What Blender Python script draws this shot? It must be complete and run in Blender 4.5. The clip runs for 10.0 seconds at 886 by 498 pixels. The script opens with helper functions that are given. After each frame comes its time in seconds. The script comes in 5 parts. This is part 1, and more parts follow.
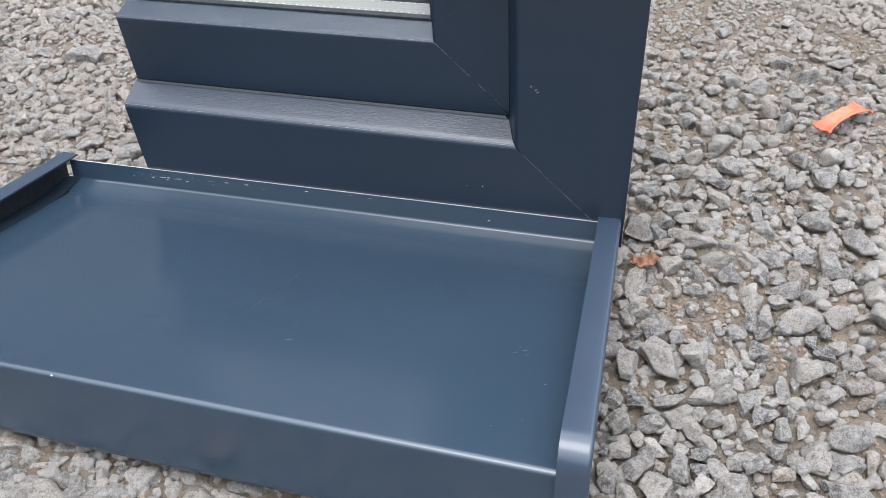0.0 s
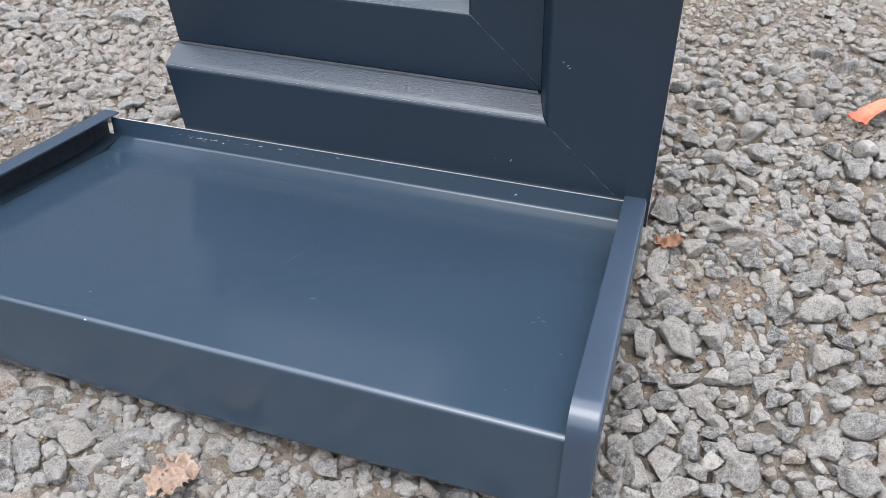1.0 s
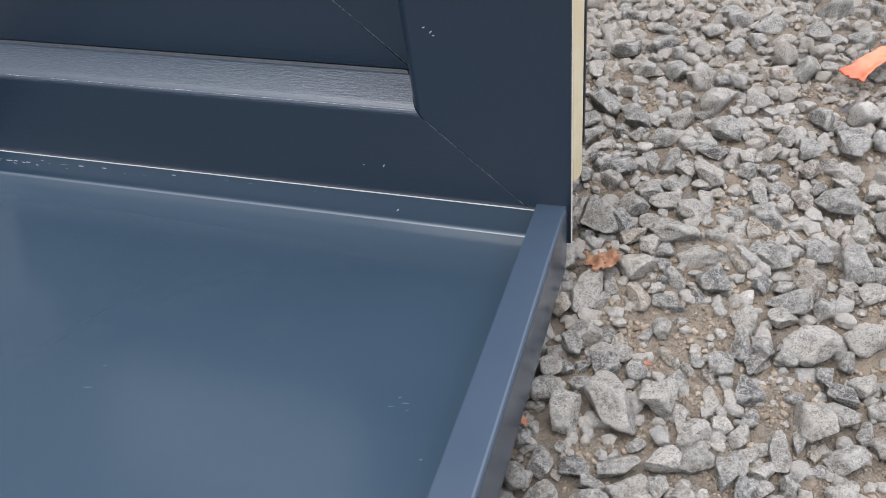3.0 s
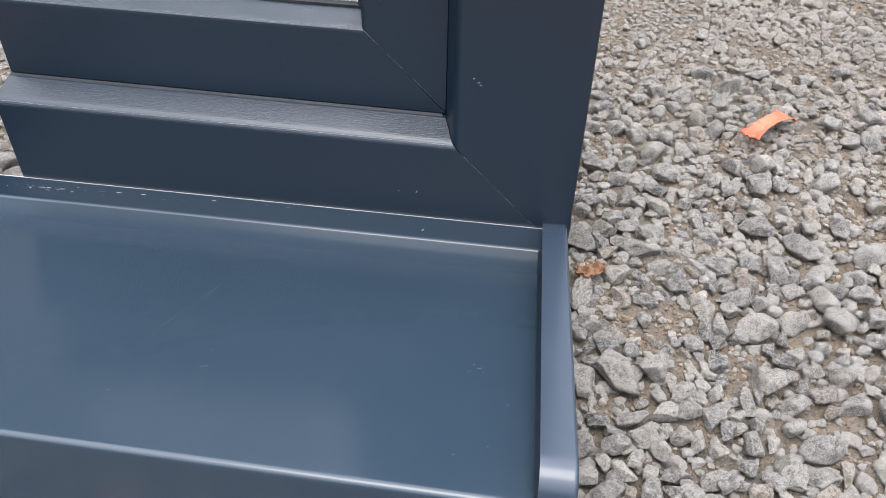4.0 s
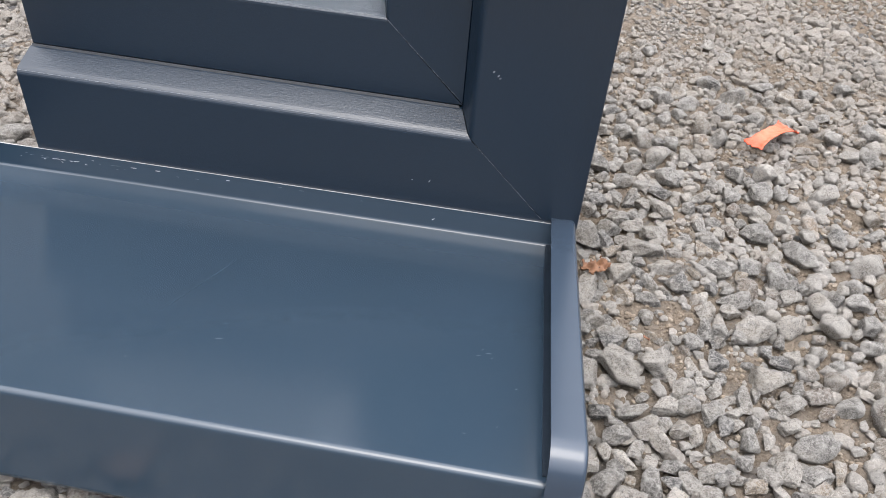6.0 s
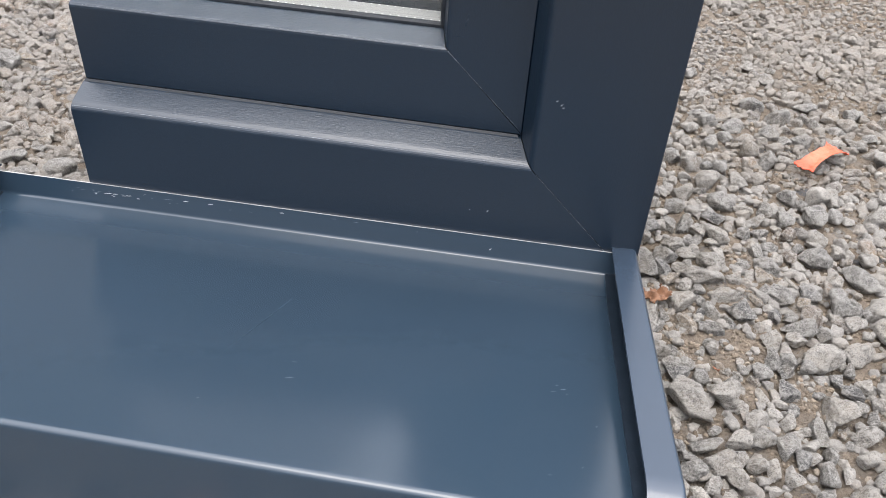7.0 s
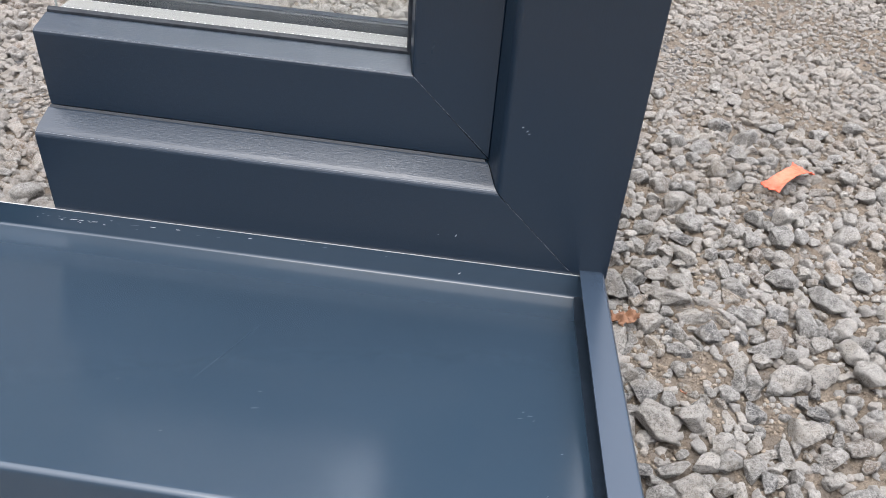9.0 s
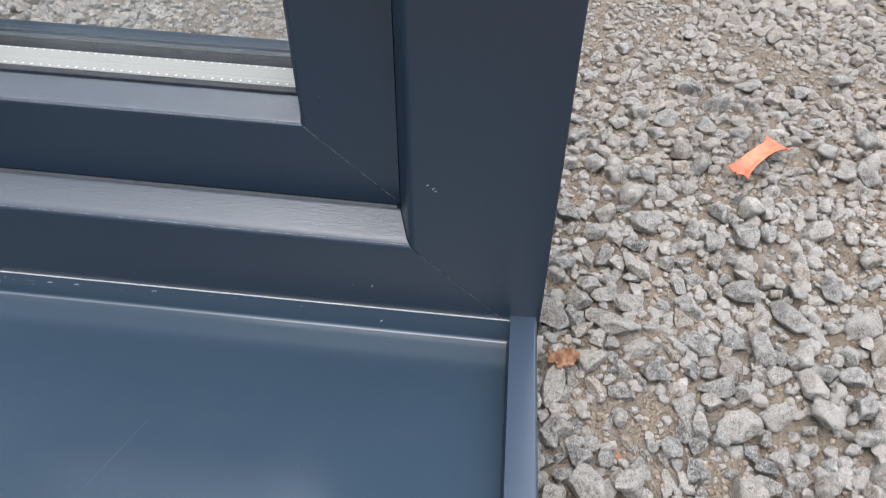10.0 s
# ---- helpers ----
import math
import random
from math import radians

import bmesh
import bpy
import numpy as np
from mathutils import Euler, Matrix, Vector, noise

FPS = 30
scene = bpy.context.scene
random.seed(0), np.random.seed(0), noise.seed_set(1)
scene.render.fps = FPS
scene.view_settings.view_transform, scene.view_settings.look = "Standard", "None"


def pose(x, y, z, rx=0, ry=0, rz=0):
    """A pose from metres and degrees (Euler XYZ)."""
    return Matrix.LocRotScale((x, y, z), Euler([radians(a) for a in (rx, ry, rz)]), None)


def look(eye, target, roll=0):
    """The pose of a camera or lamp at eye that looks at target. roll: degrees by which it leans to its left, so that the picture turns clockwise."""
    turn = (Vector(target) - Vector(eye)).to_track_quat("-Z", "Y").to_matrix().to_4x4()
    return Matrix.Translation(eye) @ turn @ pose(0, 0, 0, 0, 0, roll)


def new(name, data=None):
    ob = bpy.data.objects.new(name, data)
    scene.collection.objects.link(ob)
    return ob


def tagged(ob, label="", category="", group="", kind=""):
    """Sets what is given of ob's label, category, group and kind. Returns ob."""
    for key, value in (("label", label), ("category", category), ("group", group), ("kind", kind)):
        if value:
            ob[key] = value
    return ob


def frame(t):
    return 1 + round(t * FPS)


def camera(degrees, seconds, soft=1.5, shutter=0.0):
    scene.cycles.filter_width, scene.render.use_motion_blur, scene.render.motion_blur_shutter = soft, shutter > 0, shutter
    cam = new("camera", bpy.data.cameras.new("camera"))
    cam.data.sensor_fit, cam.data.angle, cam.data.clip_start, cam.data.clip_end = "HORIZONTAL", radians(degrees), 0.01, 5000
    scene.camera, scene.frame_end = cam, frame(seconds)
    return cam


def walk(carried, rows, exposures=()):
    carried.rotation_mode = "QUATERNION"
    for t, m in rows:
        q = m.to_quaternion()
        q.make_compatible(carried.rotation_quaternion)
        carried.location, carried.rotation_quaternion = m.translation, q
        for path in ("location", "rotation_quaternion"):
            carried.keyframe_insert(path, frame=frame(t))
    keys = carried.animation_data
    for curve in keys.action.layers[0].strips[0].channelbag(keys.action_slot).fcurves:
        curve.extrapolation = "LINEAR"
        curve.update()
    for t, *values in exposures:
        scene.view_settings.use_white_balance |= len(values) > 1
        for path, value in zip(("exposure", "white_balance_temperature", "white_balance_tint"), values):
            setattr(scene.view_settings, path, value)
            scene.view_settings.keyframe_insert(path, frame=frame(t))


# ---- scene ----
cam = camera(57.8, 10.0, soft=0.8, shutter=0.12)
PATH = [
    (0, (0.012, -0.395, 0.363), (-0.461, 1.015, -0.974), -4.5),
    (0.5, (0.017, -0.404, 0.358), (-0.481, 0.978, -0.999), -4.2),
    (1, (0.019, -0.405, 0.362), (-0.521, 0.955, -1.001), -3.7),
    (1.2, (0.027, -0.406, 0.360), (-0.531, 0.947, -1.004), -3.9),
    (1.5, (0.081, -0.403, 0.34), (-0.614, 0.902, -1.007), -6.6),
    (1.7, (0.090, -0.371, 0.307), (-0.618, 0.940, -1.027), -3.4),
    (2, (0.11, -0.319, 0.309), (-0.614, 0.974, -1.033), -2.6),
    (2.2, (0.118, -0.299, 0.294), (-0.620, 0.949, -1.084), -2.7),
    (2.5, (0.101, -0.259, 0.28), (-0.6, 0.979, -1.126), -8.5),
    (2.7, (0.082, -0.255, 0.277), (-0.579, 0.999, -1.134), -10.1),
    (3.8, (-0.016, -0.371, 0.329), (-0.239, 1.143, -0.959), 1.2),
    (4, (-0.023, -0.374, 0.322), (-0.231, 1.147, -0.959), 1.5),
    (4.5, (-0.034, -0.378, 0.315), (-0.215, 1.142, -0.972), 3.5),
    (5, (-0.031, -0.38, 0.316), (-0.19, 1.143, -0.97), 4.8),
    (6.5, (-0.045, -0.39, 0.321), (-0.226, 1.151, -0.94), 5.1),
    (7, (-0.066, -0.383, 0.32), (-0.266, 1.174, -0.919), 3.8),
    (7.5, (-0.07, -0.381, 0.316), (-0.27, 1.217, -0.87), 2.7),
    (8, (-0.069, -0.385, 0.312), (-0.254, 1.24, -0.839), 3.4),
    (8.5, (-0.063, -0.381, 0.322), (-0.231, 1.248, -0.826), 4.1),
    (9, (-0.06, -0.378, 0.326), (-0.217, 1.206, -0.885), 4.4),
    (9.5, (-0.039, -0.353, 0.332), (-0.207, 1.182, -0.938), 2.0),
    (9.7, (-0.029, -0.324, 0.356), (-0.191, 1.076, -1.063), 1.5),
    (10, (-0.02, -0.272, 0.373), (-0.184, 1.089, -1.083), 0.6),
]
walk(cam, [(t, look(eye, target, roll)) for t, eye, target, roll in PATH], 
     [(0, 1.09, 6420, 10), (1.2, 1.10, 6420, 10), (2.5, 1.04, 6480, 10), (3.8, 1.10, 6620, 10.5), (5.0, 1.10, 6680, 11), (6.5, 1.09, 6800, 11), (8.0, 1.13, 6670, 11), (9.2, 1.13, 6620, 11), (10, 1.12, 6540, 10)])

# ---- light ----
world = bpy.data.worlds.new("overcast_sky")
scene.world = world
world.use_nodes = True
wn, wl = world.node_tree.nodes, world.node_tree.links
wn.clear()
SUN_EL, SUN_AZ = 84.0, 190.0
sky = wn.new("ShaderNodeTexSky")
sky.sky_type, sky.sun_disc = "NISHITA", False
sky.sun_elevation, sky.sun_rotation = radians(SUN_EL), radians(SUN_AZ)
sky.air_density, sky.dust_density, sky.ozone_density = 1.0, 4.0, 1.0
cloud = wn.new("ShaderNodeMix")
cloud.data_type = "RGBA"
cloud.inputs["Factor"].default_value = 0.94
# cloud cover after the standard overcast sky: three times as bright overhead as at the horizon
way = wn.new("ShaderNodeTexCoord")
split = wn.new("ShaderNodeSeparateXYZ")
wl.new(way.outputs["Generated"], split.inputs["Vector"])
rise = wn.new("ShaderNodeMapRange")
for key, value in zip(("From Min", "From Max", "To Min", "To Max"), (0.0, 1.0, 0.0, 1.0)):
    rise.inputs[key].default_value = value
wl.new(split.outputs["Z"], rise.inputs["Value"])
cover = wn.new("ShaderNodeValToRGB")
cover.color_ramp.elements[0].color = (0.20, 0.221, 0.265, 1)
cover.color_ramp.elements[1].color = (1.26, 1.305, 1.43, 1)
step = cover.color_ramp.elements.new(0.55)
step.color = (0.56, 0.593, 0.675, 1)
wl.new(rise.outputs["Result"], cover.inputs["Fac"])
gain = wn.new("ShaderNodeVectorMath")
gain.operation = "SCALE"
gain.inputs["Scale"].default_value = 15.0
wl.new(cover.outputs["Color"], gain.inputs["Vector"])
wl.new(gain.outputs["Vector"], cloud.inputs["B"])
wl.new(sky.outputs["Color"], cloud.inputs["A"])
back = wn.new("ShaderNodeBackground")
back.inputs["Strength"].default_value = 0.12
wl.new(cloud.outputs["Result"], back.inputs["Color"])
out = wn.new("ShaderNodeOutputWorld")
wl.new(back.outputs["Background"], out.inputs["Surface"])

sun = new("sun", bpy.data.lights.new("sun", "SUN"))
sun.data.energy, sun.data.angle, sun.data.color = 0.90, radians(38), (1.0, 0.965, 0.92)
az, el = radians(SUN_AZ), radians(SUN_EL)
sun.matrix_world = look((0, 0, 3), (-math.sin(az) * math.cos(el), -math.cos(az) * math.cos(el), 3 - math.sin(el)))


# ---- materials ----
class Mat:
    """A node material with short ways to add nodes."""

    def __init__(self, name, rough=0.5, metal=0.0, spec=0.5):
        self.m = bpy.data.materials.new(name)
        self.m.use_nodes = True
        self.n, self.l = self.m.node_tree.nodes, self.m.node_tree.links
        self.b = self.n["Principled BSDF"]
        self.b.inputs["Roughness"].default_value = rough
        self.b.inputs["Metallic"].default_value = metal
        self.b.inputs["Specular IOR Level"].default_value = spec
        self.co = self.n.new("ShaderNodeTexCoord").outputs["Object"]

    def stretch(self, sx, sy, sz):
        n = self.n.new("ShaderNodeMapping")
        n.inputs["Scale"].default_value = (sx, sy, sz)
        self.l.new(self.co, n.inputs["Vector"])
        return n.outputs["Vector"]

    def noise(self, scale, detail=3.0, rough=0.55, vec=None):
        n = self.n.new("ShaderNodeTexNoise")
        n.inputs["Scale"].default_value, n.inputs["Detail"].default_value, n.inputs["Roughness"].default_value = scale, detail, rough
        self.l.new(vec or self.co, n.inputs["Vector"])
        return n.outputs["Fac"]

    def ramp(self, fac, *stops):
        n = self.n.new("ShaderNodeValToRGB")
        e = n.color_ramp.elements
        while len(e) < len(stops):
            e.new(0.5)
        for el_, (p, c) in zip(e, stops):
            el_.position, el_.color = p, (*c, 1) if len(c) == 3 else c
        self.l.new(fac, n.inputs["Fac"])
        return n.outputs["Color"]

    def range(self, fac, a, b, c, d):
        n = self.n.new("ShaderNodeMapRange")
        for k, v in zip(("From Min", "From Max", "To Min", "To Max"), (a, b, c, d)):
            n.inputs[k].default_value = v
        self.l.new(fac, n.inputs["Value"])
        return n.outputs["Result"]

    def mix(self, fac, a, b, blend="MIX"):
        n = self.n.new("ShaderNodeMix")
        n.data_type, n.blend_type = "RGBA", blend
        for v, k in ((fac, "Factor"), (a, "A"), (b, "B")):
            if isinstance(v, (int, float)):
                n.inputs[k].default_value = v
            elif isinstance(v, tuple):
                n.inputs[k].default_value = (*v, 1)
            else:
                self.l.new(v, n.inputs[k])
        return n.outputs["Result"]

    def bump(self, height, dist, strength=1.0, under=None):
        n = self.n.new("ShaderNodeBump")
        n.inputs["Distance"].default_value, n.inputs["Strength"].default_value = dist, strength
        self.l.new(height, n.inputs["Height"])
        if under:
            self.l.new(under, n.inputs["Normal"])
        return n.outputs["Normal"]

    def set(self, color=None, rough=None, normal=None):
        for v, k in ((color, "Base Color"), (rough, "Roughness"), (normal, "Normal")):
            if isinstance(v, tuple):
                self.b.inputs[k].default_value = (*v, 1)
            elif v is not None:
                self.l.new(v, self.b.inputs[k])
        return self.m


def foil(name, along):
    """Anthracite wood-grain foil; the grain runs along x or z."""
    m = Mat(name, 0.40, 0.0, 0.81)
    v = m.stretch(*((190, 1300, 1300) if along == "x" else (1300, 1300, 190)))
    g = m.noise(1.0, 4.0, 0.65, v)
    w = m.noise(14, 2)
    c = m.ramp(g, (0.32, (0.0040, 0.0132, 0.0262)), (0.68, (0.0057, 0.0172, 0.0330)))
    c = m.mix(m.range(w, 0.3, 0.7, 0.0, 0.35), c, (0.0050, 0.0150, 0.0295))
    return m.set(c, m.range(g, 0.3, 0.7, 0.29, 0.40), m.bump(g, 0.00019, 0.7))


def paint():
    """Satin anthracite powder coat of the sill."""
    m = Mat("powder_coat", 0.3, 0.0, 0.78)
    fine, broad, dirt = m.noise(2600, 2), m.noise(7, 2), m.noise(45, 5, 0.7)
    c = m.mix(m.range(broad, 0.3, 0.7, 0.0, 1.0), (0.0210, 0.0380, 0.0575), (0.0232, 0.0410, 0.0618))
    c = m.mix(m.range(dirt, 0.45, 0.8, 0.0, 0.012), c, (0.16, 0.17, 0.17))
    r = m.range(dirt, 0.4, 0.75, 0.178, 0.204)
    return m.set(c, r, m.bump(fine, 0.00002, 0.35))


def scuff_mat():
    m = Mat("faint_scuff", 0.5)
    return m.set(m.ramp(m.noise(700, 3), (0.35, (0.055, 0.075, 0.10)), (0.7, (0.14, 0.17, 0.20))))


def worn_mat():
    m = Mat("rubbed_foil", 0.5)
    return m.set(m.ramp(m.noise(900, 3), (0.3, (0.10, 0.12, 0.14)), (0.7, (0.34, 0.36, 0.38))))


def rub_mat():
    m = Mat("rubbed_spot", 0.5)
    return m.set(m.ramp(m.noise(500, 4), (0.4, (0.014, 0.027, 0.044)), (0.75, (0.060, 0.075, 0.090))))


def faint_mat():
    m = Mat("faint_scratch", 0.4)
    return m.set(m.ramp(m.noise(260, 4), (0.40, (0.0205, 0.0375, 0.0555)), (0.75, (0.042, 0.060, 0.078))))


def plastic_mat():
    m = Mat("orange_plastic", 0.5)
    a, b = m.noise(60, 4), m.noise(700, 3)
    c = m.ramp(a, (0.32, (0.58, 0.062, 0.022)), (0.5, (0.60, 0.10, 0.045)), (0.70, (0.56, 0.16, 0.09)))
    # the middle of the strip has faded, the torn ends keep their colour
    shift = m.n.new("ShaderNodeVectorMath")
    shift.operation = "SUBTRACT"
    shift.inputs[1].default_value = (0.14625, 0.1835, 0.0)
    m.l.new(m.co, shift.inputs[0])
    along = m.n.new("ShaderNodeVectorMath")
    along.operation = "DOT_PRODUCT"
    along.inputs[1].default_value = (0.67, 0.742, 0.0)
    m.l.new(shift.outputs["Vector"], along.inputs[0])
    from_mid = m.n.new("ShaderNodeMath")
    from_mid.operation = "ABSOLUTE"
    m.l.new(along.outputs["Value"], from_mid.inputs[0])
    c = m.mix(m.range(from_mid.outputs["Value"], 0.010, 0.019, 0.40, 0.0), c, (0.62, 0.19, 0.10))
    return m.set(m.mix(m.range(b, 0.55, 0.75, 0.0, 0.35), c, (0.45, 0.16, 0.08)), None, m.bump(b, 0.0004, 0.7))


def vinyl():
    m = Mat("cream_vinyl", 0.38)
    a, b = m.noise(30, 3), m.noise(1, 3, 0.6, m.stretch(700, 700, 15))
    c = m.mix(m.range(a, 0.35, 0.7, 0.0, 1.0), (0.66, 0.59, 0.42), (0.60, 0.50, 0.315))
    c = m.mix(m.range(b, 0.55, 0.8, 0.0, 0.25), c, (0.55, 0.475, 0.32))
    return m.set(c, None, m.bump(b, 0.0001, 0.5))


def vinyl_front():
    """Paler outer wall of the profile, a little chalky."""
    m = Mat("pale_vinyl", 0.45)
    a, b = m.noise(40, 3), m.noise(1, 3, 0.6, m.stretch(600, 600, 20))
    c = m.mix(m.range(a, 0.35, 0.7, 0.0, 1.0), (0.62, 0.575, 0.505), (0.56, 0.51, 0.43))
    return m.set(m.mix(m.range(b, 0.55, 0.8, 0.0, 0.25), c, (0.50, 0.46, 0.39)), None, m.bump(b, 0.0001, 0.4))


def cap_mat():
    """Moulded end caps, a little greyer than the sheet."""
    m = Mat("end_cap_plastic", 0.28, 0.0, 0.72)
    fine, broad = m.noise(2200, 2), m.noise(18, 3)
    c = m.mix(m.range(broad, 0.3, 0.7, 0.0, 1.0), (0.0295, 0.0450, 0.0675), (0.0325, 0.0490, 0.0730))
    return m.set(c, m.range(broad, 0.3, 0.7, 0.22, 0.28), m.bump(fine, 0.00002, 0.35))


def rubber():
    m = Mat("black_rubber", 0.5, 0.0, 0.3)
    a = m.noise(200, 3)
    return m.set(m.ramp(a, (0.3, (0.012, 0.015, 0.020)), (0.7, (0.028, 0.033, 0.040))), None, m.bump(a, 0.0001, 0.5))


def lip_mat():
    """Dark flexible lip of the end caps, a little dusty."""
    m = Mat("seal_lip", 0.42, 0.0, 0.4)
    a, b = m.noise(160, 3), m.noise(900, 3)
    c = m.ramp(a, (0.3, (0.0095, 0.016, 0.025)), (0.7, (0.015, 0.024, 0.036)))
    return m.set(m.mix(m.range(b, 0.60, 0.72, 0.0, 0.25), c, (0.10, 0.11, 0.12)), None, m.bump(a, 0.0001, 0.4))


def bare_metal():
    m = Mat("bare_aluminium", 0.5, 0.3)
    a = m.noise(600, 3)
    return m.set(m.ramp(a, (0.3, (0.50, 0.50, 0.49)), (0.7, (0.66, 0.66, 0.65))))


def spacer_mat():
    m = Mat("spacer_metal", 0.45, 0.25)
    a = m.noise(1, 2, 0.5, m.stretch(4, 1800, 1800))
    return m.set(m.ramp(a, (0.3, (0.30, 0.30, 0.29)), (0.7, (0.42, 0.415, 0.40))), None, m.bump(a, 0.0002, 0.6))


def chip_mat():
    m = Mat("bare_chip", 0.6)
    return m.set(m.ramp(m.noise(900, 2), (0.3, (0.45, 0.46, 0.48)), (0.7, (0.75, 0.75, 0.74))))


def perforation_mat():
    m = Mat("white_perforation", 0.5)
    return m.set(m.ramp(m.noise(900, 2), (0.3, (0.80, 0.80, 0.79)), (0.7, (0.88, 0.88, 0.87))))


def glass():
    m = Mat("window_glass", 0.0, 0.0, 0.5)
    m.b.inputs["Transmission Weight"].default_value = 1.0
    m.b.inputs["IOR"].default_value = 1.5
    return m.set((0.97, 0.985, 0.977))


def edge_mat():
    """Dull ground edge of a cut pane."""
    m = Mat("cut_glass_edge", 0.35)
    a = m.noise(300, 3)
    return m.set(m.ramp(a, (0.3, (0.20, 0.225, 0.22)), (0.7, (0.34, 0.37, 0.365))))


TONES = {"d": (0.132, 0.129, 0.126), "g": (0.258, 0.244, 0.224), "l": (0.420, 0.384, 0.338), "b": (0.372, 0.300, 0.224), "w": (0.59, 0.542, 0.48), "r": (0.226, 0.176, 0.136)}


def stone_mat(name, source, own=None, dust=0.0):
    """Limestone gravel; each stone takes its own tone from the random source."""
    m = Mat(name, 0.88, 0.0, 0.25)
    if source == "island":
        rnd = m.n.new("ShaderNodeNewGeometry").outputs["Random Per Island"]
        tone = m.ramp(rnd, (0.0, (0.129, 0.113, 0.099)), (0.14, (0.179, 0.153, 0.129)), (0.32, (0.235, 0.196, 0.164)), (0.50, (0.288, 0.239, 0.190)),
                      (0.66, (0.349, 0.285, 0.222)), (0.79, (0.380, 0.272, 0.181)), (0.90, (0.249, 0.169, 0.114)), (0.95, (0.408, 0.339, 0.267)), (1.0, (0.489, 0.402, 0.315)))
    else:
        info = m.n.new("ShaderNodeObjectInfo")
        rnd = info.outputs["Random"]
        tone = m.ramp(rnd, (0.0, tuple(0.82 * v for v in own)), (1.0, tuple(1.16 * v for v in own)))
    if source == "object":
        geo = m.n.new("ShaderNodeNewGeometry")
        m.co = geo.outputs["Position"]
    fine, mid, big = m.noise(1100, 4, 0.75), m.noise(170, 6, 0.72), m.noise(55, 3)
    c = m.mix(m.range(mid, 0.47, 0.60, 0.0, 0.32), tone, (0.455, 0.43, 0.395))
    c = m.mix(m.range(mid, 0.35, 0.46, 0.5, 0.0), c, (0.075, 0.072, 0.07))
    grain = m.noise(430, 5, 0.72)
    c = m.mix(m.range(grain, 0.52, 0.61, 0.0, 0.46), c, (0.088, 0.086, 0.085))
    c = m.mix(m.range(grain, 0.39, 0.475, 0.52, 0.0), c, (0.58, 0.555, 0.52))
    c = m.mix(m.range(fine, 0.52, 0.64, 0.0, 0.68), c, (0.07, 0.068, 0.066))
    c = m.mix(m.range(fine, 0.36, 0.47, 0.60, 0.0), c, (0.60, 0.575, 0.54))
    c = m.mix(m.range(big, 0.50, 0.68, 0.0, 0.28), c, (0.37, 0.31, 0.235))
    vein = m.noise(75, 4, 0.7)
    c = m.mix(m.range(vein, 0.485, 0.5, 0.0, 0.35), c, m.mix(m.range(vein, 0.5, 0.520, 0.0, 1.0), (0.66, 0.64, 0.60), c))
    crack = m.noise(120, 3, 0.6)
    c = m.mix(m.range(crack, 0.550, 0.56, 0.0, 0.35), c, m.mix(m.range(crack, 0.56, 0.575, 0.0, 1.0), (0.085, 0.08, 0.076), c))
    worn = m.n.new("ShaderNodeNewGeometry").outputs["Pointiness"]
    c = m.mix(m.range(worn, 0.505, 0.57, 0.0, 0.55), c, (0.56, 0.535, 0.50))
    if dust:
        c = m.mix(m.range(m.noise(38, 4, 0.7), 0.3, 0.7, 0.3 * dust, 1.0 * dust), c, (0.238, 0.194, 0.147))
    n = m.bump(grain, 0.0022, 1.0, m.bump(mid, 0.0050, 1.0))
    return m.set(c, None, m.bump(fine, 0.0018, 1.0, n))


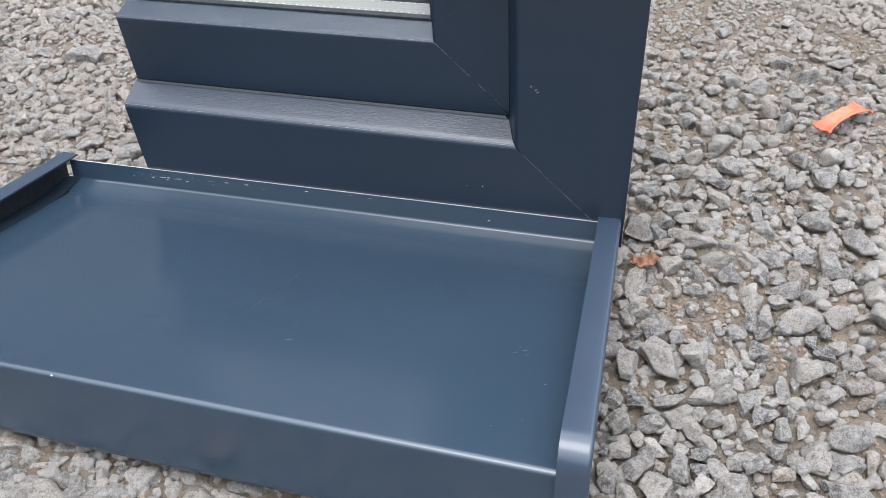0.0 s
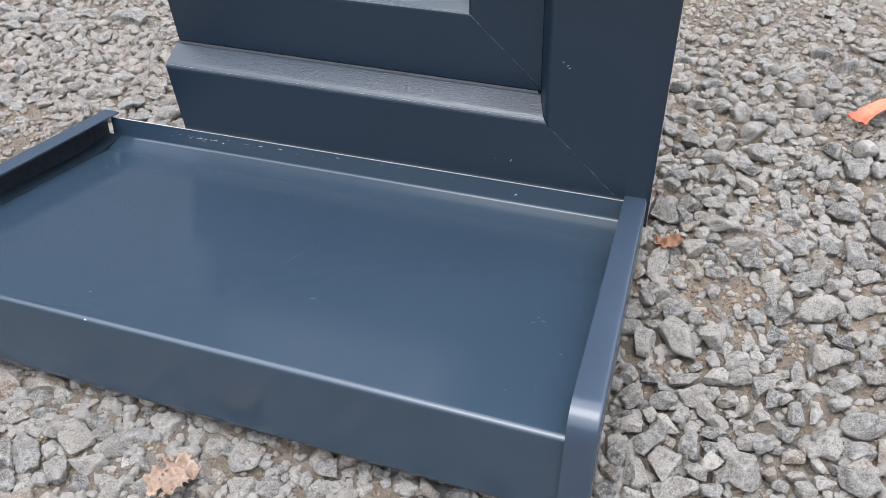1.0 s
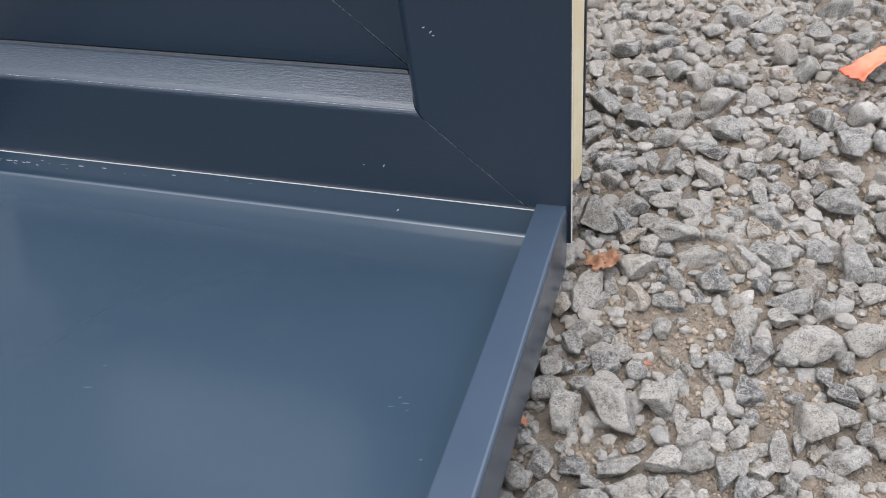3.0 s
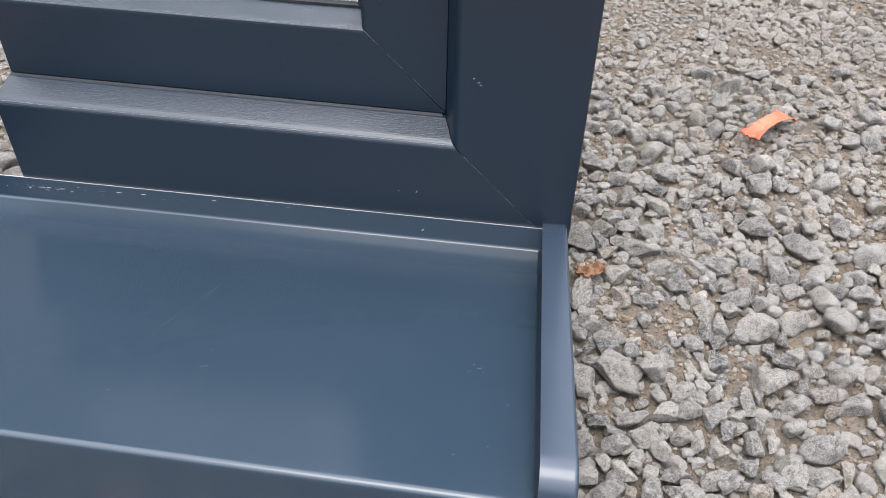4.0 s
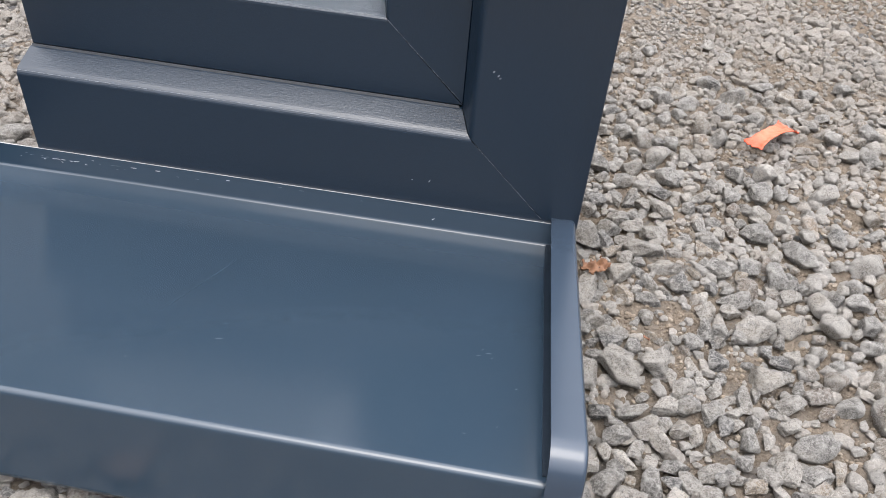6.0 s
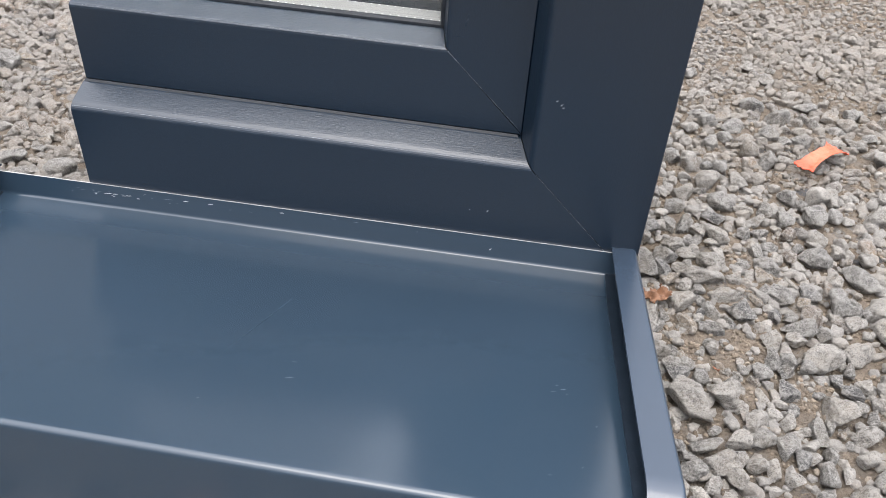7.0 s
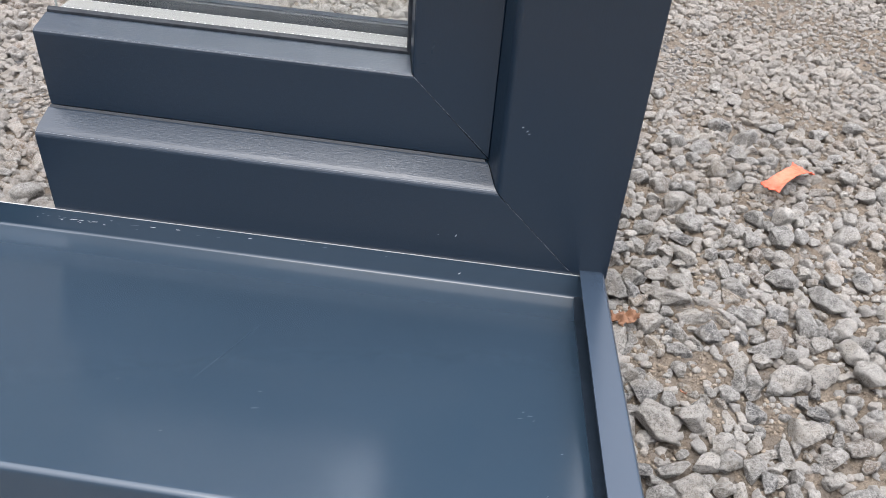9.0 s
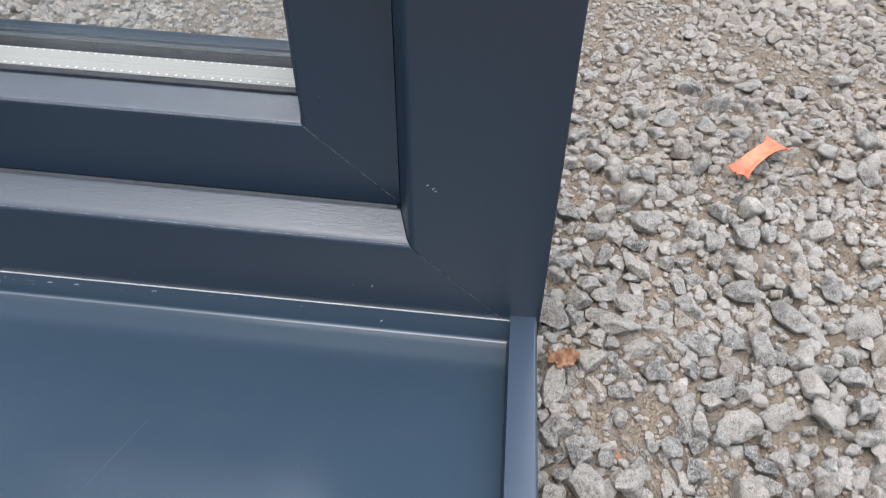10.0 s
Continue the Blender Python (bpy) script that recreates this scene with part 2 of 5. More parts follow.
def sand_mat():
    """Sand and grit with packed stones showing in it."""
    m = Mat("sandy_ground", 0.95, 0.0, 0.2)
    a, b, c3, f = m.noise(3, 3), m.noise(40, 5, 0.65), m.noise(420, 4, 0.7), m.noise(1700, 2)
    c = m.ramp(b, (0.3, (0.160, 0.120, 0.086)), (0.5, (0.258, 0.197, 0.141)), (0.72, (0.345, 0.272, 0.198)))
    c = m.mix(m.range(a, 0.35, 0.65, 0.0, 0.6), c, (0.225, 0.192, 0.158))
    c = m.mix(m.range(c3, 0.4, 0.7, 0.0, 0.55), c, (0.315, 0.272, 0.224))
    c = m.mix(m.range(f, 0.52, 0.66, 0.0, 0.6), c, (0.105, 0.085, 0.068))
    c = m.mix(m.range(c3, 0.32, 0.44, 0.55, 0.0), c, (0.10, 0.082, 0.064))
    cell = m.n.new("ShaderNodeTexVoronoi")
    cell.inputs["Scale"].default_value = 85
    m.l.new(m.co, cell.inputs["Vector"])
    split_ = m.n.new("ShaderNodeSeparateColor")
    m.l.new(cell.outputs["Color"], split_.inputs["Color"])
    tone = m.ramp(split_.outputs["Red"], (0.0, (0.10, 0.10, 0.105)), (0.3, (0.20, 0.196, 0.19)), (0.6, (0.30, 0.285, 0.265)), (0.8, (0.36, 0.30, 0.235)), (1.0, (0.44, 0.42, 0.39)))
    tone = m.mix(m.range(c3, 0.45, 0.6, 0.0, 0.4), tone, (0.09, 0.088, 0.085))
    core = m.range(cell.outputs["Distance"], 0.42, 0.56, 1.0, 0.0)
    pick = m.n.new("ShaderNodeMath")
    pick.operation = "MULTIPLY"
    m.l.new(core, pick.inputs[0])
    m.l.new(m.range(m.noise(9, 3), 0.40, 0.52, 1.0, 0.15), pick.inputs[1])
    c = m.mix(pick.outputs["Value"], c, tone)
    # away from the loose gravel the ground is trodden stone with little sand on it
    away = m.n.new("ShaderNodeVectorMath")
    away.operation = "DISTANCE"
    away.inputs[1].default_value = (-0.05, 0.55, 0.0)
    m.l.new(m.co, away.inputs[0])
    uneven = m.n.new("ShaderNodeMath")
    uneven.operation = "MULTIPLY_ADD"
    m.l.new(m.noise(2.2, 4, 0.65), uneven.inputs[0])
    uneven.inputs[1].default_value = 1.3
    m.l.new(away.outputs["Value"], uneven.inputs[2])
    packed = m.ramp(split_.outputs["Green"], (0.0, (0.14, 0.133, 0.122)), (0.35, (0.225, 0.211, 0.188)), (0.7, (0.30, 0.277, 0.240)), (1.0, (0.39, 0.362, 0.318)))
    c = m.mix(m.range(uneven.outputs["Value"], 1.5, 2.1, 0.0, 0.68), c, m.mix(m.range(c3, 0.45, 0.62, 0.0, 0.45), packed, (0.17, 0.155, 0.135)))
    dome = m.range(cell.outputs["Distance"], 0.0, 0.6, 1.0, 0.0)
    return m.set(c, None, m.bump(f, 0.0012, 1.0, m.bump(c3, 0.006, 1.0, m.bump(dome, 0.006, 0.8))))


def crumb_mat():
    """Crumbs of dried sand and clay."""
    m = Mat("sand_crumb", 0.95, 0.0, 0.2)
    rnd = m.n.new("ShaderNodeNewGeometry").outputs["Random Per Island"]
    c = m.ramp(rnd, (0.0, (0.15, 0.12, 0.092)), (0.35, (0.25, 0.20, 0.152)), (0.75, (0.33, 0.27, 0.206)), (1.0, (0.40, 0.345, 0.28)))
    f = m.noise(1500, 3, 0.7)
    return m.set(m.mix(m.range(f, 0.45, 0.65, 0.0, 0.5), c, (0.13, 0.103, 0.08)), None, m.bump(f, 0.001, 1.0))


def leaf_mat(name, dark, light):
    m = Mat(name, 0.75)
    a, b = m.noise(90, 4), m.noise(500, 3)
    c = m.ramp(a, (0.3, dark), (0.7, light))
    return m.set(m.mix(m.range(b, 0.5, 0.7, 0, 0.4), c, tuple(0.5 * v for v in dark)), None, m.bump(b, 0.0006, 0.8))


FOIL_X, FOIL_Z, PAINT, CREAM, RUBBER = foil("foil_grain_across", "x"), foil("foil_grain_upright", "z"), paint(), vinyl(), rubber()
METAL, SPACER, CHIP, GLASS, SAND, SCUFF, ORANGE = bare_metal(), spacer_mat(), chip_mat(), glass(), sand_mat(), scuff_mat(), plastic_mat()
CRUMB, GLASS_EDGE = crumb_mat(), edge_mat()
STONE_LOOSE = stone_mat("gravel_stone", "island")
STONE_DUSTY = stone_mat("dusty_gravel_stone", "island", None, 0.45)
STONE_PIECE = {k: stone_mat("stone_" + n, "object", TONES[k]) for k, n in (("d", "dark_grey"), ("g", "grey"), ("l", "light_grey"), ("b", "beige"), ("w", "whitish"), ("r", "brown"))}
LIP, CREAM_PALE, CAP = lip_mat(), vinyl_front(), cap_mat()
WORN, RUB, FAINT, PERFORATION = worn_mat(), rub_mat(), faint_mat(), perforation_mat()
LEAF_RUST = leaf_mat("rust_leaf", (0.22, 0.085, 0.045), (0.36, 0.17, 0.095))
LEAF_BROWN, LEAF_PALE = leaf_mat("brown_leaf", (0.095, 0.040, 0.021), (0.25, 0.125, 0.066)), leaf_mat("pale_leaf", (0.20, 0.138, 0.10), (0.315, 0.228, 0.17))


# ---- building helpers ----
def mesh_of(name, verts, faces, mats, index=None, smooth=False):
    me = bpy.data.meshes.new(name)
    me.from_pydata([tuple(v) for v in verts], [], faces)
    for m in mats:
        me.materials.append(m)
    if index is not None:
        me.polygons.foreach_set("material_index", index)
    if smooth:
        me.polygons.foreach_set("use_smooth", [True] * len(me.polygons))
    me.update()
    return me


def thing(name, at, label, category, group="", kind=""):
    e = new(name)
    e.location = at
    e.empty_display_size = 0.02
    return tagged(e, label, category, group, kind)


def part(name, me, parent, label="", category=""):
    """Links mesh data as one part under a thing; the vertices are in world metres."""
    ob = new(name, me)
    ob.parent = parent
    up = parent
    m = Matrix.Identity(4)
    while up is not None:
        m = up.matrix_basis @ m
        up = up.parent
    ob.matrix_basis = m.inverted()
    return tagged(ob, label, category)


def fix_normals(me):
    bm = bmesh.new()
    bm.from_mesh(me)
    bmesh.ops.recalc_face_normals(bm, faces=bm.faces)
    bm.to_mesh(me)
    bm.free()
    return me


def prism(name, ends, mats, edge_mats=None, cap=0):
    """Two matching outlines joined by sides and closed; edge_mats gives the material of each side."""
    a, b = ends
    k = len(a)
    faces = [(i, (i + 1) % k, k + (i + 1) % k, k + i) for i in range(k)] + [tuple(range(k))[::-1], tuple(range(k, 2 * k))]
    idx = list(edge_mats or [0] * k) + [cap, cap]
    return fix_normals(mesh_of(name, [*a, *b], faces, mats, idx))


def rounded(points, radius, steps=4):
    """An open or closed outline with its inner corners rounded."""
    out_ = [points[0]]
    for p, q, r in zip(points, points[1:], points[2:]):
        p, q, r = Vector(p), Vector(q), Vector(r)
        a, b = (p - q), (r - q)
        d = min(radius, 0.45 * a.length, 0.45 * b.length)
        s, e = q + a.normalized() * d, q + b.normalized() * d
        if a.length > 3 * d:
            out_.append(tuple(s + a.normalized() * 0.0006))
        for i in range(steps + 1):
            t = i / steps
            out_.append(tuple((1 - t) ** 2 * s + 2 * t * (1 - t) * q + t * t * e))
        if b.length > 3 * d:
            out_.append(tuple(e + b.normalized() * 0.0006))
    return out_ + [points[-1]]


# ---- window corner sample ----
X_LEFT, Z_TOP = -0.3425, 0.250
window = thing("frame_corner_sample", (-0.17, 0.035, 0.014), "anthracite grey window corner sample, cut off, standing upright on gravel", "window sample")

# Outlines across the profile: distance from the outer edge, depth behind the face, 1 where the side that follows is bare cream.
FRAME = [(0.0005, 0.0, 0), (0.0, 0.0005, 3), (0.0, 0.0036, 3), (0.0012, 0.0046, 3), (0.0056, 0.0052, 3), (0.0060, 0.016, 3), (0.0064, 0.0280, 1), (0.0090, 0.0315, 1),
         (0.009, 0.036, 1), (0.00593, 0.03919, 1), (0.0047, 0.04237, 1), (0.00402, 0.04556, 1), (0.0038, 0.04875, 1), (0.00402, 0.05194, 1), (0.0047, 0.05512, 1), (0.00593, 0.05831, 1), (0.009, 0.0615, 1), (0.0088, 0.0640, 1), (0.0086, 0.0703, 2),
         (0.0072, 0.0705, 2), (0.0064, 0.0709, 2), (0.0062, 0.0727, 2), (0.0068, 0.0733, 2), (0.0460, 0.0733, 1), (0.0460, 0.0300, 1), (0.0750, 0.0255, 0), (0.0768, 0.0240, 0),
         (0.0768, 0.0188, 0), (0.0766, 0.0180, 0), (0.07180, 0.00500, 0), (0.07129, 0.00377, 0), (0.07071, 0.00271, 0), (0.07009, 0.00183, 0), (0.06940, 0.00111, 0), (0.06866, 0.00057, 0), (0.06786, 0.00020, 0), (0.06700, 0.00000, 0)]
SASH = [(0.0780, 0.0262, 1), (0.0766, 0.0250, 0), (0.0766, 0.0215, 0), (0.0774, 0.0207, 0), (0.1214, 0.0207, 0), (0.1226, 0.0210, 0), (0.1236, 0.0219, 0), (0.1240, 0.0231, 0),
        (0.1275, 0.0372, 0), (0.1275, 0.0380, 1), (0.1252, 0.0385, 1), (0.1252, 0.0660, 0), (0.1300, 0.0665, 0), (0.1318, 0.0680, 0), (0.1318, 0.0700, 0), (0.1300, 0.0706, 0), (0.1300, 0.0728, 0), (0.1314, 0.0734, 0), (0.1312, 0.0765, 0), (0.1296, 0.0770, 0), (0.1285, 0.0860, 0),
        (0.1260, 0.0900, 0), (0.0640, 0.0900, 0), (0.0620, 0.0880, 0), (0.0620, 0.0745, 1), (0.0660, 0.0740, 1), (0.0660, 0.0300, 1)]
FRAME_Z, SASH_Z, MITRE = 0.0115, 0.0125, 0.0004


def rail(name, outline, z0, left, mats, label=""):
    e = [m for *_, m in outline]
    a = [(left, y, z0 + d) for d, y, _ in outline]
    b = [(-d - MITRE, y, z0 + d) for d, y, _ in outline]
    return part(name, prism(name, (a, b), [*mats, RUBBER, CREAM_PALE], e, 2), window, label)


def stile(name, outline, z0, mats, label=""):
    e = [m for *_, m in outline]
    a = [(-d, y, z0 + d + MITRE) for d, y, _ in outline]
    b = [(-d, y, Z_TOP) for d, y, _ in outline]
    return part(name, prism(name, (a, b), [*mats, RUBBER, CREAM_PALE], e, 2), window, label)


rail("frame_rail", FRAME, FRAME_Z, X_LEFT, [FOIL_X, CREAM])
stile("frame_stile", FRAME, FRAME_Z, [FOIL_Z, CREAM], "anthracite foil face with bare cream vinyl side")
rail("sash_rail", SASH, SASH_Z, X_LEFT + 0.001, [FOIL_X, CREAM])
stile("sash_stile", [(d + (0.0003 if d < 0.0775 and y < 0.027 else 0.0), y, c) for d, y, c in SASH], SASH_Z, [FOIL_Z, CREAM])
SEAL = [(0.0750, 0.0212, 0), (0.0764, 0.0176, 0), (0.0774, 0.0177, 0), (0.0780, 0.0188, 0), (0.0792, 0.0205, 0), (0.0790, 0.0214, 0)]
rail("sash_seal", SEAL, SASH_Z - 0.0024, X_LEFT + 0.0005, [RUBBER, RUBBER], "thin black rubber seal")
STILE_SEAL = [(0.0762, 0.0262, 0), (0.0764, 0.0232, 0), (0.0770, 0.0224, 0), (0.0778, 0.0226, 0), (0.0786, 0.0236, 0), (0.0786, 0.0262, 0)]
stile("sash_seal", STILE_SEAL, SASH_Z - 0.0024, [RUBBER, RUBBER], "thin black rubber seal")
GLAZING = [(0.1258, 0.0383, 0), (0.1276, 0.0376, 0), (0.1291, 0.0378, 0), (0.1300, 0.0390, 0), (0.1303, 0.0403, 0), (0.1258, 0.0403, 0)]
rail("glazing_seal", GLAZING, SASH_Z, X_LEFT + 0.0015, [RUBBER, RUBBER], "black rubber glazing seal")
stile("glazing_seal", GLAZING, SASH_Z, [RUBBER, RUBBER], "black rubber glazing seal")
BACK_SEAL = [(0.1258, 0.0648, 0), (0.1330, 0.0648, 0), (0.1336, 0.0660, 0), (0.1326, 0.0676, 0), (0.1258, 0.0664, 0)]
rail("glazing_seal", BACK_SEAL, SASH_Z, X_LEFT + 0.0015, [RUBBER, RUBBER], "black rubber glazing seal")
stile("glazing_seal", BACK_SEAL, SASH_Z, [RUBBER, RUBBER], "black rubber glazing seal")
BAR = [(0.1240, 0.0448, 0), (0.1282, 0.0448, 0), (0.1287, 0.0453, 0), (0.1287, 0.0599, 0), (0.1282, 0.0604, 0), (0.1240, 0.0604, 0)]
rail("glass_spacer", BAR, SASH_Z, X_LEFT + 0.006, [SPACER, SPACER], "pale perforated metal spacer bar")
stile("glass_spacer", BAR, SASH_Z, [SPACER, SPACER], "pale perforated metal spacer bar")


def pane(y0, y1, left):
    a = [(left, y0, SASH_Z + 0.1256), (-0.1256, y0, SASH_Z + 0.1256), (-0.1256, y0, Z_TOP), (left, y0, Z_TOP)]
    b = [(x, y1, z) for x, _, z in a]
    ob = part("glass_pane", prism("glass_pane", (a, b), [GLASS, GLASS_EDGE], [0, 0, 0, 1]), window, "clear glass pane with a dull cut edge")
    ob.visible_shadow = False


pane(0.0406, 0.0446, X_LEFT + 0.0055)
pane(0.0606, 0.0646, X_LEFT + 0.0055)

# Perforations of the spacer: two rows of raised specks, one part a row.
for y in (0.0462, 0.0590):
    vs, fs = [], []
    for i in range(44):
        x, z, r = X_LEFT + 0.009 + i * 0.0047, SASH_Z + 0.1288, 0.00078
        k = len(vs)
        vs += [(x + r, y, z), (x, y + 0.7 * r, z), (x - r, y, z), (x, y - 0.7 * r, z), (x, y, z + 0.0003)]
        fs += [(k, k + 1, k + 4), (k + 1, k + 2, k + 4), (k + 2, k + 3, k + 4), (k + 3, k, k + 4)]
    part("perforation_row", mesh_of("perforation_row", vs, fs, [PERFORATION]), window, "row of tiny white perforations")


# ---- metal sill ----
SO = Vector((-0.0160, -0.0060, 0.0124))
SU = Vector((1.0, 0.0, 0.0126)).normalized()
SV = Vector((0.0, -0.9710, 0.2310)).normalized()
SN = SU.cross(SV) * -1.0
SV = SN.cross(SU) * -1.0
if SN.z < 0:
    SN = -SN
if SV.y > 0:
    SV = -SV


def on_sill(u, v, n):
    return SO + SU * u + SV * v + SN * n


sill = thing("sill_sample", tuple(on_sill(-0.19, 0.1, -0.03)), "anthracite powder-coated metal window sill with end caps lying on gravel", "window sill")
U0, U1, DEPTH = -0.3932, 0.0080, 0.2030
# a strip inclined by 18 degrees runs along the rear fold and eases into the flat pan
COVE = [(v, 0.0049 - 0.32 * (v - 0.0014)) for v in (0.0014, 0.0020, 0.0050, 0.0090, 0.0125)] + [(v, 19.0 * (0.0209 - v) ** 2) for v in (0.0134, 0.0144, 0.0156, 0.0170, 0.0184, 0.0197)]
PAN = [(-0.0004, 0.0197), (-0.0003, 0.0076), (-0.00026, 0.0068), (-0.00012, 0.00625), (0.00012, 0.00578), (0.00044, 0.0054), (0.00086, 0.00512)] + COVE + [(0.0300 + 0.0145 * i, 0.0) for i in range(12)] + rounded([(0.1955, 0.0), (DEPTH, 0.0), (DEPTH + 0.0008, -0.0475), (DEPTH - 0.008, -0.0490)], 0.0055, 8)


def thick(line, t):
    """The line offset to its other side, to close a sheet of thickness t."""
    back_ = []
    for i, p in enumerate(line):
        a, b = Vector(line[max(i - 1, 0)]), Vector(line[min(i + 1, len(line) - 1)])
        d = (b - a).normalized()
        back_.append((p[0] + d.y * t, p[1] - d.x * t))
    return back_


pan_back = thick(PAN, 0.0012)
outline = PAN + pan_back[::-1]
k = len(PAN)
STEPS = 24


def pan_point(u, v, n):
    """A slight sag and wave in the sheet."""
    mid = 1 - (2 * (u - U0) / (U1 - U0) - 1) ** 2
    return on_sill(u, v + (0.0007 * mid if n < -0.02 else 0), n - 0.00025 * mid * max(0.0, 1 - (2 * v / DEPTH - 1) ** 2))


vs, fs, ix = [], [], []
for s in range(STEPS + 1):
    u = U0 + (U1 - U0) * s / STEPS
    vs += [pan_point(u, v, n) for v, n in outline]
m_ = len(outline)
for s in range(STEPS):
    for i in range(m_):
        fs.append((s * m_ + i, s * m_ + (i + 1) % m_, (s + 1) * m_ + (i + 1) % m_, (s + 1) * m_ + i))
        ix.append(1 if i == m_ - 1 else 0)
for o in (0, STEPS * m_):
    for i in range(k - 1):
        fs.append((o + i, o + i + 1, o + m_ - 2 - i, o + m_ - 1 - i))
        ix.append(0)
me = fix_normals(mesh_of("sill_pan", vs, fs, [PAINT, METAL], ix, True))
me.set_sharp_from_angle(angle=radians(40))
pan = part("sill_pan", me, sill, "satin anthracite sheet with a bright bare upper edge")


def end_cap(side, inner_back, inner_front, width):
    """A channel-shaped end cap: web, top flange that bends down over the front, seal lip on the pan."""
    cap = new("end_cap")
    cap.parent = sill
    tagged(cap, "folded anthracite end cap")
    T, TOP, NOSE = 0.0013, 0.0200, DEPTH + 0.0035
    crest = [(v, TOP - 0.002 + 0.0056 * (1 - (v + 0.0035) / 0.186) ** 1.3) for v in (-0.0035 + 0.186 * i / 11 for i in range(11))]
    ridge = crest + rounded([(0.175, TOP - 0.0019), (NOSE, TOP - 0.002), (NOSE + 0.0012, -0.0505)], 0.0160, 10)

    def at(v):
        return inner_back + (inner_front - inner_back) * v / 0.186

    def strip(name, line, w0, w1, t, edge=0.0016, tilt=0.0, mat=PAINT):
        """A bent strip across the cap, with its outer edge rounded over."""
        inn = thick(line, t)
        v_, f_ = [], []
        prof = [(w0, 0.0), (w0 + 0.0004, 0.0), (w1 - edge - 0.0005, tilt), (w1 - edge, tilt + 0.02 * edge), (w1 - 0.45 * edge, tilt + 0.25 * edge), (w1, tilt + edge)]
        rows = []
        for p, q in zip(line, inn):
            d = Vector((q[0] - p[0], q[1] - p[1])).normalized()
            ring = [(at(p[0]) + side * w, p[0] + d.x * h, p[1] + d.y * h) for w, h in prof]
            ring += [(at(p[0]) + side * (w1 - 0.0002), q[0] + d.x * (edge + tilt), q[1] + d.y * (edge + tilt)), (at(p[0]) + side * w0, q[0], q[1])]
            rows.append(ring)
        c = len(rows[0])
        for ring in rows:
            v_ += [on_sill(*p) for p in ring]
        for r in range(len(rows) - 1):
            for i in range(c):
                f_.append((r * c + i, r * c + (i + 1) % c, (r + 1) * c + (i + 1) % c, (r + 1) * c + i))
        f_ += [tuple(range(c))[::-1], tuple(range((len(rows) - 1) * c, len(rows) * c))]
        me_ = fix_normals(mesh_of(name, v_, f_, [mat], None, True))
        me_.set_sharp_from_angle(angle=radians(50))
        ob = new(name, me_)
        ob.parent = cap
        ob.matrix_basis = Matrix.Translation(sill.location).inverted()
        return ob

    strip("top_flange", ridge, 0.0, width, T, 0.0014, -0.0004, CAP)
    # web: the upright side plate, deep at the front
    tops = [(v - (0.0012 if v > 0.19 else 0), n - 0.0012) for v, n in ridge if n > -0.012]
    v_, f_, x_ = [], [], []
    for v, n in tops:
        deep = min(1.0, max(0.0, (v - 0.183) / 0.010))
        low = -0.0110 - 0.0395 * deep * deep * (3 - 2 * deep)
        for w_, n_ in ((width, n), (width, low), (width - T, low), (width - T, n)):
            v_.append(on_sill(at(v) + side * w_, v, n_))
    for r in range(len(tops) - 1):
        for i in range(4):
            f_.append((4 * r + i, 4 * r + (i + 1) % 4, 4 * r + 4 + (i + 1) % 4, 4 * r + 4 + i))
            # inner face borrows the near-black seal material, darker than the rest of the web
            x_.append(1 if i == 2 else 0)
    e_ = 4 * (len(tops) - 1)
    f_ += [(0, 1, 2, 3), (e_ + 3, e_ + 2, e_ + 1, e_)]
    ob = new("web", fix_normals(mesh_of("web", v_, f_, [CAP, RUBBER], x_ + [0, 0])))
    ob.parent = cap
    ob.matrix_basis = Matrix.Translation(sill.location).inverted()
    # seal lip that rests on the pan
    lip = [(0.0, 0.0062), (0.006, 0.0046), (0.014, 0.0027), (0.021, 0.0014), (0.030, 0.0009), (0.12, 0.0007), (0.198, 0.0007)]
    tagged(strip("seal_lip", lip, -0.0008, width - T, 0.0010, 0.0005, 0.0, LIP), "dark blue-grey seal lip")
    return cap


end_cap(1, 0.0003, 0.0067, 0.0143)
end_cap(-1, -0.3875, -0.3915, 0.0140)


# ---- ground ----
SAND_SPOTS = ((0.034, -0.036, 0.009), (0.070, -0.029, 0.012), (0.061, -0.038, 0.008), (0.022, -0.096, 0.008), (0.020, -0.104, 0.007), (0.098, -0.054, 0.008), (0.096, -0.068, 0.007), (0.065, -0.069, 0.005),
              (0.138, -0.001, 0.006), (0.091, 0.033, 0.007), (0.005, -0.099, 0.005), (0.036, 0.149, 0.009), (0.102, 0.166, 0.011), (0.118, 0.159, 0.010), (0.021, 0.139, 0.007), (-0.227, -0.227, 0.008),
              (-0.221, -0.234, 0.007), (-0.152, -0.211, 0.008), (-0.143, -0.217, 0.008), (-0.103, -0.218, 0.007), (-0.179, -0.214, 0.006), (-0.285, -0.249, 0.005))


def open_sand(x, y):
    """Spots beside the sill where no stone covers the sand."""
    for a, b, r in SAND_SPOTS:
        if (x - a) ** 2 + (y - b) ** 2 < r * r:
            return True
    return False


def mapped(x, y):
    """The stretch beside the sill whose stones are known."""
    return (0.005 < x < 0.16 and -0.15 < y < 0.30) or (0.16 <= x < 0.21 and 0.02 < y < 0.30) or (-0.30 < x < 0.0 and -0.28 < y < -0.205) or (0.0 < x < 0.12 and -0.21 < y < -0.14)


def bare(x, y):
    """High where the sand lies open."""
    return noise.noise((x * 7 + 3, y * 7, 2.2)) + 0.5 * noise.noise((x * 19, y * 19 + 5, 7.7))


